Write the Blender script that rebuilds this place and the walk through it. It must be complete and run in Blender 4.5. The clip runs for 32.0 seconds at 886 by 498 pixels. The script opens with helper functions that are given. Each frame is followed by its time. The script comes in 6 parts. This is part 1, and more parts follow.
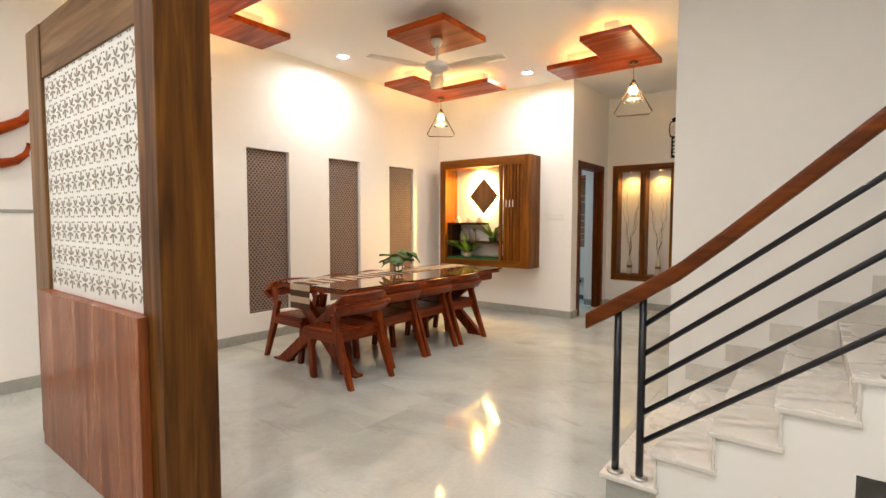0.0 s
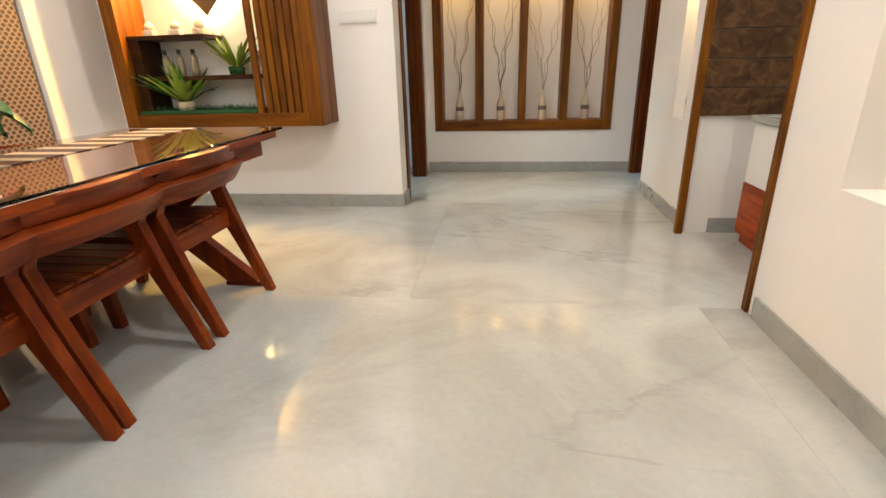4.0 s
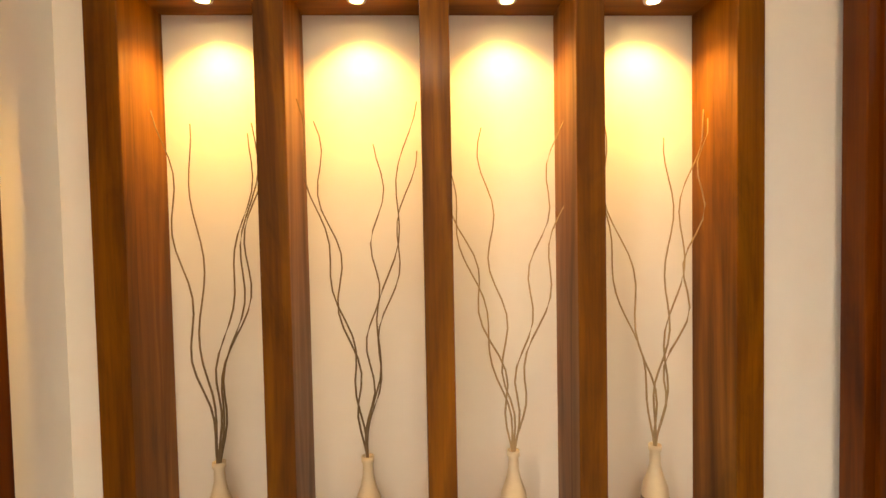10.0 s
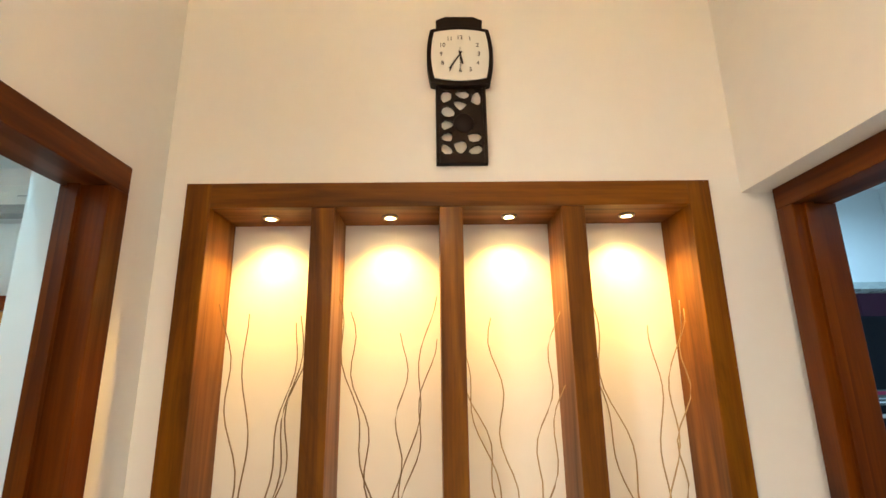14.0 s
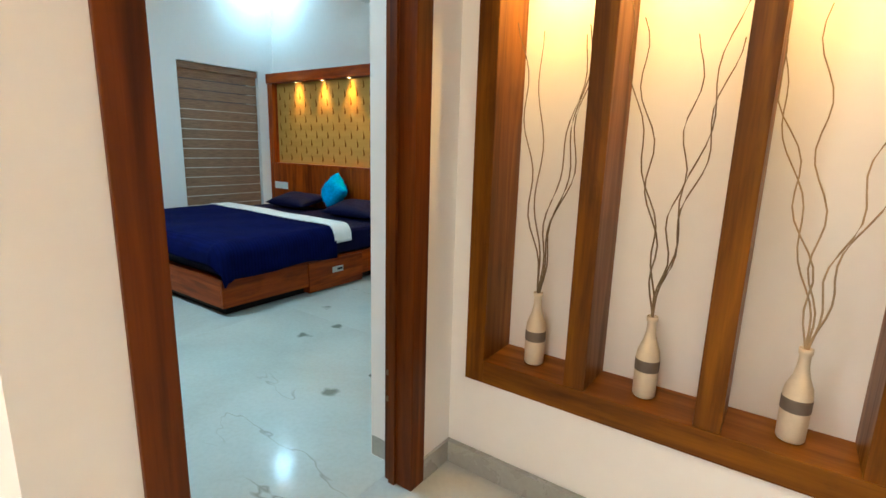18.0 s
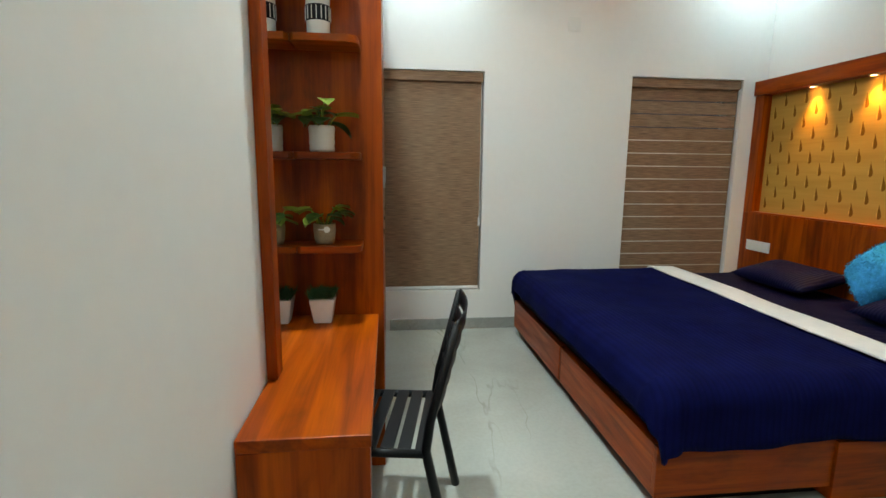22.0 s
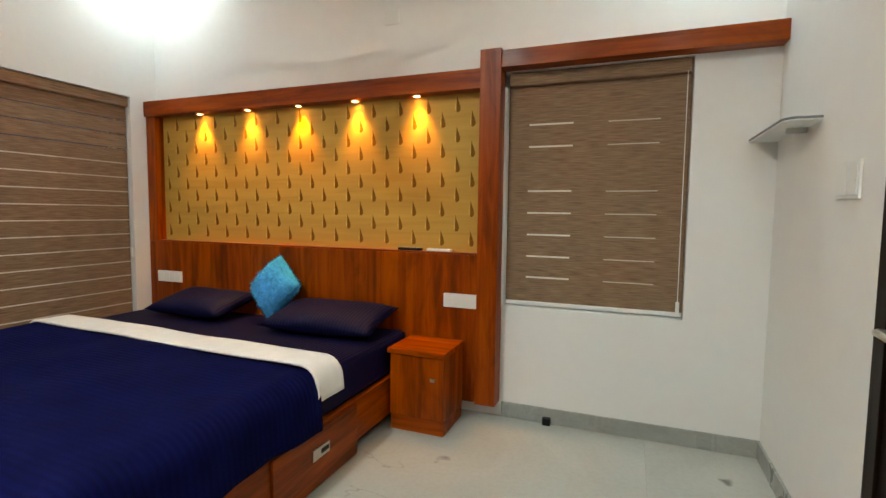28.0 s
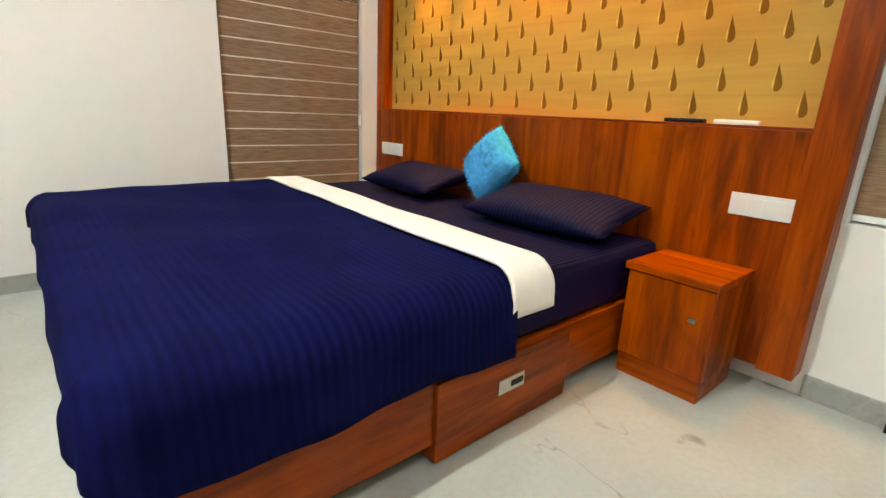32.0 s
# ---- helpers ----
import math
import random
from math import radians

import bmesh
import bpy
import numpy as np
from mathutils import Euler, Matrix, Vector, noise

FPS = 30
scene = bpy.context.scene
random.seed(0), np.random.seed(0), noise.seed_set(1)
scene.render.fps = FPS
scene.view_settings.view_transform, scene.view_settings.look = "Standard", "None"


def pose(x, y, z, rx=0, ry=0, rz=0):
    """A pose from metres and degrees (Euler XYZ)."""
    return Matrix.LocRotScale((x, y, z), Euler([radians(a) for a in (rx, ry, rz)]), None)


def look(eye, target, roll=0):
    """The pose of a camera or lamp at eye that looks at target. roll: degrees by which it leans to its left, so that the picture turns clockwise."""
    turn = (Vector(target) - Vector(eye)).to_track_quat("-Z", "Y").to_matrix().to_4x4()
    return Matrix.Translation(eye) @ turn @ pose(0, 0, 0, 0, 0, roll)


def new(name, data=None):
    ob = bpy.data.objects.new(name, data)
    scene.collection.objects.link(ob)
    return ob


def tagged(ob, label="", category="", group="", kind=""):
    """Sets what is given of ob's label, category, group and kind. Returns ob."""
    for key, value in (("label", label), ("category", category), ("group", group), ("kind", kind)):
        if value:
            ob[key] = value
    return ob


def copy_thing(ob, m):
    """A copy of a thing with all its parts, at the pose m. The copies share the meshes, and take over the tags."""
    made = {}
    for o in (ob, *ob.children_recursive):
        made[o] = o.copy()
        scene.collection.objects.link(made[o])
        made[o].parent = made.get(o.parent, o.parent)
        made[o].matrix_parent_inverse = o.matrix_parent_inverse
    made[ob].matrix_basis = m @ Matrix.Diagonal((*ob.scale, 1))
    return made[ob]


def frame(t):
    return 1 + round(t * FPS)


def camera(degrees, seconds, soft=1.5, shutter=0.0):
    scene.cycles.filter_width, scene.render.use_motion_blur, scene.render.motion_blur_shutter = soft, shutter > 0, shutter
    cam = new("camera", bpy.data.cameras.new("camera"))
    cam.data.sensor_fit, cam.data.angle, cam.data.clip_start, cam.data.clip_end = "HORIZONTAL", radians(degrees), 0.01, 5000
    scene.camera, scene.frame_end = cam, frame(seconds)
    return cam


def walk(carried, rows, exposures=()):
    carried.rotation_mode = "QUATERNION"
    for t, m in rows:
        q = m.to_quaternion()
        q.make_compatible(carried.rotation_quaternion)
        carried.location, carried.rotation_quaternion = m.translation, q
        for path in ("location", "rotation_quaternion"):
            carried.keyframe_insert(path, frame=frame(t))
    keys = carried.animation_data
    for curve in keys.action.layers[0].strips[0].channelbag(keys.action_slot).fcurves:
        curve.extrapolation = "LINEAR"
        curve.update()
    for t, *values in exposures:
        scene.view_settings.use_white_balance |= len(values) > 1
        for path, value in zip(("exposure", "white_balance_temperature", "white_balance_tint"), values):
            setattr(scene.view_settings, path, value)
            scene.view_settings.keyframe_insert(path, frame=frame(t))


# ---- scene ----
cam = camera(84.8, 32.0)
PATH = [
    (0, (-0.037, -0.342, 1.297), (-1.247, 1.247, 1.185), 0.1),
    (0.5, (-0.243, -0.126, 1.246), (-1.468, 1.446, 1.077), 0.2),
    (1, (-0.489, 0.097, 1.209), (-1.719, 1.658, 0.981), 0.1),
    (1.5, (-0.748, 0.379, 1.176), (-1.952, 1.949, 0.881), -0.2),
    (2, (-1.046, 0.642, 1.145), (-2.17, 2.252, 0.762), -0.5),
    (2.5, (-1.336, 0.96, 1.101), (-2.334, 2.622, 0.611), -1.0),
    (3, (-1.549, 1.326, 1.052), (-2.331, 3.076, 0.484), -0.8),
    (3.5, (-1.716, 1.711, 1.042), (-2.231, 3.539, 0.416), -1.2),
    (4, (-1.795, 2.159, 1.025), (-2.04, 4.016, 0.324), -1.6),
    (4.5, (-1.836, 2.596, 1.016), (-1.876, 4.426, 0.209), -0.7),
    (6.5, (-1.706, 4.291, 1.069), (-1.543, 6.13, 0.3), 0.5),
    (7, (-1.665, 4.628, 1.116), (-1.52, 6.51, 0.452), -0.1),
    (7.5, (-1.689, 4.948, 1.199), (-1.548, 6.86, 0.628), -0.7),
    (8, (-1.678, 5.188, 1.226), (-1.571, 7.128, 0.755), -0.9),
    (8.5, (-1.648, 5.413, 1.251), (-1.577, 7.378, 0.887), -0.9),
    (9, (-1.67, 5.674, 1.332), (-1.582, 7.643, 0.997), -1.4),
    (9.5, (-1.678, 5.823, 1.379), (-1.592, 7.81, 1.169), -1.7),
    (10, (-1.682, 5.934, 1.42), (-1.592, 7.93, 1.353), -1.1),
    (10.5, (-1.641, 5.952, 1.513), (-1.621, 7.952, 1.522), -0.9),
    (11, (-1.649, 5.957, 1.53), (-1.631, 7.951, 1.691), -0.5),
    (11.5, (-1.649, 5.952, 1.542), (-1.65, 7.923, 1.885), -0.3),
    (12, (-1.655, 5.889, 1.582), (-1.653, 7.834, 2.051), -0.4),
    (12.5, (-1.651, 5.842, 1.612), (-1.645, 7.762, 2.174), -0.6),
    (13, (-1.673, 5.807, 1.61), (-1.637, 7.709, 2.228), -1.0),
    (13.5, (-1.697, 5.766, 1.581), (-1.648, 7.677, 2.169), -1.1),
    (14, (-1.699, 5.675, 1.544), (-1.656, 7.615, 2.028), -0.9),
    (14.5, (-1.673, 5.493, 1.586), (-1.643, 7.482, 1.802), -1.0),
    (16.5, (-1.698, 5.133, 1.406), (-1.788, 7.124, 1.233), -0.3),
    (17, (-1.644, 5.218, 1.364), (-2.025, 7.166, 1.114), 0.4),
    (17.5, (-1.569, 5.409, 1.293), (-2.293, 7.25, 1.004), 1.8),
    (18, (-1.529, 5.632, 1.327), (-2.662, 7.228, 0.914), 1.6),
    (18.5, (-1.519, 5.868, 1.324), (-2.986, 7.139, 0.842), 1.4),
    (19, (-1.53, 6.074, 1.305), (-3.236, 6.975, 0.776), 1.4),
    (19.5, (-1.656, 6.203, 1.3), (-3.474, 6.832, 0.754), 0.7),
    (20, (-1.91, 6.334, 1.324), (-3.791, 6.756, 0.793), 0.6),
    (20.5, (-2.201, 6.44, 1.343), (-4.119, 6.681, 0.832), 0.2),
    (21, (-2.491, 6.472, 1.362), (-4.431, 6.615, 0.897), -0.1),
    (21.5, (-2.851, 6.457, 1.383), (-4.807, 6.598, 0.989), 0.2),
    (22, (-3.205, 6.447, 1.41), (-5.165, 6.673, 1.083), 0.6),
    (22.5, (-3.468, 6.464, 1.467), (-5.415, 6.847, 1.221), 1.1),
    (23, (-3.6, 6.464, 1.535), (-5.504, 7.054, 1.37), 1.1),
    (23.5, (-3.642, 6.482, 1.593), (-5.47, 7.286, 1.494), 1.0),
    (24, (-3.632, 6.52, 1.577), (-5.364, 7.52, 1.547), 0.5),
    (24.5, (-3.618, 6.572, 1.587), (-5.211, 7.782, 1.577), 0.3),
    (25, (-3.611, 6.627, 1.579), (-5.03, 8.036, 1.58), 0.0),
    (25.5, (-3.592, 6.682, 1.568), (-4.831, 8.251, 1.582), -0.2),
    (26, (-3.561, 6.702, 1.579), (-4.644, 8.383, 1.589), -0.5),
    (26.5, (-3.549, 6.706, 1.564), (-4.519, 8.455, 1.557), -0.4),
    (28.5, (-3.563, 6.815, 1.244), (-4.242, 8.683, 1.026), 1.1),
    (29, (-3.569, 6.819, 1.208), (-4.237, 8.681, 0.919), 1.3),
    (29.5, (-3.569, 6.819, 1.159), (-4.247, 8.668, 0.813), 1.4),
    (30, (-3.584, 6.82, 1.126), (-4.303, 8.643, 0.728), 1.5),
    (30.5, (-3.638, 6.855, 1.092), (-4.472, 8.612, 0.626), 1.7),
    (31, (-3.714, 6.987, 1.067), (-4.737, 8.628, 0.556), 1.8),
    (31.5, (-3.798, 7.232, 1.072), (-5.02, 8.722, 0.538), 2.0),
    (32, (-3.949, 7.501, 1.059), (-5.395, 8.77, 0.513), 2.7),
]
EXPOSURES = [(0, -0.14, 6300, 10), (2, -0.04, 6050, 5), (3, 0.07, 6150, 8), (4, 0.08, 6050, 8), (7, 0.62, 5950, 8), (8.2, 0.64, 6750, 9), (9, 0.76, 7800, 13), (10.5, 0.66, 8000, 12), (12, 0.72, 6600, 7), (13, 0.76, 6600, 7), (16.5, 0.92, 6700, 8), (18, 0.68, 6300, 9),
             (20, 0.88, 7100, 12), (21.5, 0.57, 8450, 22), (23, 0.59, 8900, 26), (24.2, 0.60, 8250, 21), (26.5, 0.48, 9100, 34), (28.5, 0.78, 9900, 32), (30, 1.0, 10100, 33), (32, 1.36, 9800, 31)]
walk(cam, [(t, look(eye, target, roll)) for t, eye, target, roll in PATH], EXPOSURES)

# ---- world and exposure ----
world = bpy.data.worlds.new("world")
scene.world = world
world.use_nodes = True
world.node_tree.nodes["Background"].inputs[0].default_value = (0.02, 0.03, 0.05, 1)
world.node_tree.nodes["Background"].inputs[1].default_value = 1.0

WARM = (1.0, 0.62, 0.22)
GOLD = (1.0, 0.50, 0.10)
SOFT = (1.0, 0.86, 0.68)
COOL = (0.52, 0.84, 1.0)


def area_lamp(name, at, aim, size, watts, colour, spread=160):
    data = bpy.data.lights.new(name, "AREA")
    data.shape, data.size, data.energy, data.color, data.spread = "DISK", size, watts, colour, radians(spread)
    ob = new(name, data)
    ob.matrix_world = look(at, aim)
    return ob


def spot_lamp(name, at, aim, watts, colour, cone=80, blend=0.7, radius=0.02):
    data = bpy.data.lights.new(name, "SPOT")
    data.energy, data.color, data.spot_size, data.spot_blend, data.shadow_soft_size = watts, colour, radians(cone), blend, radius
    ob = new(name, data)
    ob.matrix_world = look(at, aim)
    return ob


HALL_CEIL = 3.17
BED_CEIL = 3.36
# Fourth follows the layout; last four are unseen fill, added for brightness.
HALL_SPOTS_AND_FILL = ((-4.34, 3.43), (-2.95, 5.22), (-1.62, 3.45), (-2.95, 1.55), (-0.2, 0.3), (-2.4, -1.3), (-0.2, -1.6), (-3.9, -1.0))
for n, (sx, sy) in enumerate(HALL_SPOTS_AND_FILL):
    area_lamp("downlight_and_fill_glow", (sx, sy, HALL_CEIL - 0.02), (sx, sy, 0), 0.26, 25 if n < 4 else 36, (1.0, 0.93, 0.84), 170)
# Fourth mirrors the seen corners; the strong fifth is unseen fill, added for brightness.
BED_SPOTS_AND_FILL = ((-7.03, 9.48), (-7.03, 6.75), (-3.17, 9.48), (-3.17, 6.38), (-5.10, 6.33))
for (sx, sy), watts in zip(BED_SPOTS_AND_FILL, (6, 8.5, 7, 8, 52)):
    area_lamp("downlight_and_fill_glow", (sx, sy, BED_CEIL - 0.02), (sx, sy, 0), 0.12, watts, COOL if watts > 10 else (0.36, 0.76, 1.0), 165)
for sx, sy in ((0.6, 7.6), (1.3, 9.0)):
    area_lamp("kitchen_glow", (sx, sy, 3.08), (sx, sy, 0), 0.3, 27, (0.34, 0.66, 1.0), 170)
area_lamp("wash_glow", (0.1, 4.7, 3.08), (0.1, 4.7, 0), 0.2, 22, SOFT, 170)

WX = -2.862

# ---- materials ----
MATS = {}


def material(name):
    m = bpy.data.materials.new(name)
    m.use_nodes = True
    nt = m.node_tree
    return m, nt, nt.nodes["Principled BSDF"]


def node(nt, kind, **values):
    n = nt.nodes.new(kind)
    for k, v in values.items():
        n.inputs[k].default_value = v
    return n


def ramp(nt, src, stops):
    r = nt.nodes.new("ShaderNodeValToRGB")
    while len(r.color_ramp.elements) < len(stops):
        r.color_ramp.elements.new(0.5)
    for e, (p, c) in zip(r.color_ramp.elements, stops):
        e.position, e.color = p, (*c, 1)
    nt.links.new(src, r.inputs[0])
    return r.outputs[0]


def coords(nt, scale=(1, 1, 1), shift=0.0):
    tc = nt.nodes.new("ShaderNodeTexCoord")
    mp = nt.nodes.new("ShaderNodeMapping")
    mp.inputs["Scale"].default_value = scale
    if shift:
        info = nt.nodes.new("ShaderNodeObjectInfo")
        mul = nt.nodes.new("ShaderNodeMath")
        mul.operation, mul.inputs[1].default_value = "MULTIPLY", shift
        nt.links.new(info.outputs["Random"], mul.inputs[0])
        comb = nt.nodes.new("ShaderNodeCombineXYZ")
        for i in range(3):
            nt.links.new(mul.outputs[0], comb.inputs[i])
        nt.links.new(comb.outputs[0], mp.inputs["Location"])
    nt.links.new(tc.outputs["Object"], mp.inputs["Vector"])
    return mp.outputs[0]


def bump(nt, bsdf, src, strength, distance=0.002):
    b = node(nt, "ShaderNodeBump", Strength=strength, Distance=distance)
    nt.links.new(src, b.inputs["Height"])
    nt.links.new(b.outputs[0], bsdf.inputs["Normal"])


def mixed(nt, fac, a, b, mode="MIX"):
    m = nt.nodes.new("ShaderNodeMix")
    m.data_type, m.blend_type = "RGBA", mode
    for sock, v in ((m.inputs[0], fac), (m.inputs[6], a), (m.inputs[7], b)):
        if isinstance(v, (int, float)):
            sock.default_value = v
        elif isinstance(v, tuple):
            sock.default_value = (*v, 1)
        else:
            nt.links.new(v, sock)
    return m.outputs[2]


def plain(name, colour, rough=0.5, metal=0.0, grain=0.06, scale=30, relief=0.1, coat=0.0, gloss=0.5):
    """Paint, plastic, metal or cloth with a slight mottling and relief."""
    if name in MATS:
        return MATS[name]
    m, nt, p = material(name)
    v = coords(nt)
    n1 = node(nt, "ShaderNodeTexNoise", Scale=scale, Detail=4)
    n2 = node(nt, "ShaderNodeTexNoise", Scale=scale / 14, Detail=2)
    nt.links.new(v, n1.inputs["Vector"]), nt.links.new(v, n2.inputs["Vector"])
    lo, hi = tuple(c * (1 - grain) for c in colour), tuple(min(1, c * (1 + grain)) for c in colour)
    a, b = ramp(nt, n1.outputs[0], ((0.3, lo), (0.7, hi))), ramp(nt, n2.outputs[0], ((0.35, lo), (0.65, hi)))
    nt.links.new(mixed(nt, 0.5, a, b), p.inputs["Base Color"])
    p.inputs["Roughness"].default_value, p.inputs["Metallic"].default_value = rough, metal
    p.inputs["Coat Weight"].default_value = coat
    p.inputs["Specular IOR Level"].default_value = gloss
    if relief:
        bump(nt, p, n1.outputs[0], relief)
    MATS[name] = m
    return m


def wood(name, dark, mid, light, axis="z", rough=0.35, coat=0.2, grain=1.0, knots=0.0, gloss=0.16):
    """Stained timber or wood-grain laminate, with the grain along one axis."""
    key = name + "_" + axis
    if key in MATS:
        return MATS[key]
    m, nt, p = material(key)
    along = {"x": (0.9, 13, 13), "y": (13, 0.9, 13), "z": (13, 13, 0.9)}[axis]
    fine = {"x": (6, 160, 160), "y": (160, 6, 160), "z": (160, 160, 6)}[axis]
    v, w = coords(nt, along, 9.0), coords(nt, fine, 9.0)
    big = node(nt, "ShaderNodeTexNoise", Scale=1.0, Detail=5, Distortion=1.2)
    nt.links.new(v, big.inputs["Vector"])
    small = node(nt, "ShaderNodeTexNoise", Scale=1.0, Detail=3)
    nt.links.new(w, small.inputs["Vector"])
    c = ramp(nt, big.outputs[0], ((0.28, dark), (0.5, mid), (0.72, light)))
    f = ramp(nt, small.outputs[0], ((0.35, (0.62, 0.62, 0.62)), (0.6, (1, 1, 1))))
    tone = mixed(nt, 0.55 * grain, c, f, "MULTIPLY")
    if knots:
        k = coords(nt, tuple(3.2 if g > 100 else 0.9 for g in fine), 23.0)
        kn = node(nt, "ShaderNodeTexNoise", Scale=1.6, Detail=6, Distortion=1.6, Roughness=0.62)
        nt.links.new(k, kn.inputs["Vector"])
        dim = ramp(nt, kn.outputs[0], ((0.30, (1 - knots,) * 3), (0.50, (1, 1, 1))))
        tone = mixed(nt, 1.0, tone, dim, "MULTIPLY")
    nt.links.new(tone, p.inputs["Base Color"])
    r = ramp(nt, big.outputs[0], ((0.3, (rough + 0.1,) * 3), (0.7, (rough - 0.06,) * 3)))
    nt.links.new(r, p.inputs["Roughness"])
    p.inputs["Coat Weight"].default_value, p.inputs["Coat Roughness"].default_value = coat, 0.15
    p.inputs["Specular IOR Level"].default_value = gloss
    bump(nt, p, small.outputs[0], 0.12, 0.001)
    MATS[key] = m
    return m


def teak(axis="z"):
    return wood("teak_laminate", (0.085, 0.025, 0.0010), (0.165, 0.051, 0.0018), (0.25, 0.087, 0.0036), axis, 0.42, 0.05, 0.8, 0.35)


def mahogany(axis="z"):
    return wood("mahogany", (0.066, 0.0082, 0.0005), (0.118, 0.0165, 0.0008), (0.168, 0.0265, 0.0014), axis, 0.42, 0.0, 0.5, 0.3, 0.06)


def framewood(axis="z"):
    return wood("frame_mahogany", (0.052, 0.0105, 0.0006), (0.108, 0.0235, 0.0010), (0.165, 0.038, 0.0018), axis, 0.4, 0.06, 0.6)


def wenge(axis="z"):
    return wood("wenge_veneer", (0.006, 0.0022, 0.0012), (0.012, 0.0045, 0.0022), (0.020, 0.0080, 0.0040), axis, 0.4, 0.0, 0.7, 0.0, 0.12)


def redwood(axis="z"):
    return wood("polished_redwood", (0.070, 0.0095, 0.0012), (0.165, 0.024, 0.0024), (0.27, 0.048, 0.0045), axis, 0.32, 0.12, 0.7, 0.45)


def rosewood(axis="z"):
    return wood("rosewood_laminate", (0.17, 0.020, 0.0009), (0.33, 0.046, 0.0018), (0.48, 0.080, 0.0034), axis, 0.34, 0.05, 0.7, 0.42)


def marble(name, base, vein, stain, rough=0.09, big=0.9, spots=False, veins=0.55, fine=1.0):
    if name in MATS:
        return MATS[name]
    m, nt, p = material(name)
    v = coords(nt, (1, 1, 1), 40.0)
    v2 = coords(nt, (0.42, 1.25, 1), 40.0)
    v2.node.inputs["Rotation"].default_value = (0, 0, 0.6)
    n1 = node(nt, "ShaderNodeTexNoise", Scale=big * 1.5, Detail=7, Distortion=0.9, Roughness=0.6)
    n2 = node(nt, "ShaderNodeTexNoise", Scale=big * 0.9, Detail=7 if fine > 0.5 else 5, Distortion=0.35, Roughness=0.58)
    n3 = node(nt, "ShaderNodeTexNoise", Scale=45, Detail=3)
    n4 = node(nt, "ShaderNodeTexNoise", Scale=big * 1.6, Detail=3, Distortion=0.6)
    for n in (n1, n3, n4):
        nt.links.new(v, n.inputs["Vector"])
    nt.links.new(v2, n2.inputs["Vector"])
    cloud = ramp(nt, n1.outputs[0], ((0.30, stain), (0.56, base), (0.75, tuple(min(1, c * 1.06) for c in base))))
    line = ramp(nt, n2.outputs[0], ((0.4995 - 0.014 * fine, (0, 0, 0)), (0.4992, (1, 1, 1)), (0.5008, (1, 1, 1)), (0.5005 + 0.006 * fine, (0, 0, 0))))
    mask = ramp(nt, n4.outputs[0], ((0.44 if fine > 0.5 else 0.52, (0, 0, 0)), (0.66, (veins,) * 3)))
    fac = mixed(nt, 1.0, line, mask, "MULTIPLY")
    c = mixed(nt, fac, cloud, vein)
    if spots:
        vo = node(nt, "ShaderNodeTexVoronoi", Scale=2.6)
        w1 = node(nt, "ShaderNodeTexNoise", Scale=9, Detail=3)
        nt.links.new(v, w1.inputs["Vector"])
        nt.links.new(mixed(nt, 0.12, v, w1.outputs[1], "ADD"), vo.inputs["Vector"])
        blot = ramp(nt, vo.outputs["Distance"], ((0.06, (1, 1, 1)), (0.13, (0, 0, 0))))
        pick = ramp(nt, vo.outputs["Color"], ((0.47, (0, 0, 0)), (0.55, (0.75, 0.75, 0.75))))
        c = mixed(nt, mixed(nt, 1.0, blot, pick, "MULTIPLY"), c, spots)
    speck = ramp(nt, n3.outputs[0], ((0.35, (0.94, 0.94, 0.94)), (0.6, (1, 1, 1))))
    nt.links.new(mixed(nt, 0.8, c, speck, "MULTIPLY"), p.inputs["Base Color"])
    r = ramp(nt, n1.outputs[0], ((0.3, (rough * 1.6,) * 3), (0.7, (rough,) * 3)))
    nt.links.new(r, p.inputs["Roughness"])
    bump(nt, p, n3.outputs[0], 0.015, 0.001)
    MATS[name] = m
    return m


HALL_MARBLE = marble("polished_white_marble", (0.455, 0.458, 0.430), (0.17, 0.165, 0.145), (0.345, 0.345, 0.318), 0.065, 0.9, False, 0.34, 0.9)
BED_MARBLE = marble("polished_pale_marble", (0.46, 0.458, 0.41), (0.15, 0.135, 0.085), (0.40, 0.395, 0.345), 0.11, 0.8, (0.075, 0.085, 0.060), 0.62, 0.2)
SKIRT = marble("grey_skirting_marble", (0.36, 0.36, 0.33), (0.24, 0.24, 0.22), (0.30, 0.30, 0.27), 0.22, 2.5)
STEP_MARBLE = marble("pale_step_marble", (0.66, 0.625, 0.575), (0.50, 0.46, 0.40), (0.60, 0.565, 0.51), 0.22, 2.0, False, 0.15)
WALL = plain("white_wall_paint", (0.80, 0.775, 0.74), 0.62, 0, 0.018, 18, 0.05)
CEILING = plain("white_ceiling_paint", (0.80, 0.79, 0.77), 0.75, 0, 0.015, 14, 0.04)
WHITE_PAINT = plain("white_enamel", (0.78, 0.77, 0.74), 0.35, 0, 0.02)
WHITE_PLASTIC = plain("white_plastic", (0.76, 0.75, 0.71), 0.3, 0, 0.02)
GREY_PLASTIC = plain("grey_plastic", (0.35, 0.35, 0.35), 0.4, 0, 0.05)
BLACK_STEEL = plain("black_painted_steel", (0.008, 0.008, 0.012), 0.35, 0.2, 0.1)
BLACK_PLASTIC = plain("black_plastic", (0.006, 0.006, 0.007), 0.45, 0, 0.1, 30, 0.1, 0.0, 0.22)
STEEL = plain("brushed_steel", (0.55, 0.53, 0.5), 0.28, 1.0, 0.06, 80)
BRONZE = plain("aged_bronze", (0.16, 0.11, 0.07), 0.35, 1.0, 0.1, 80)
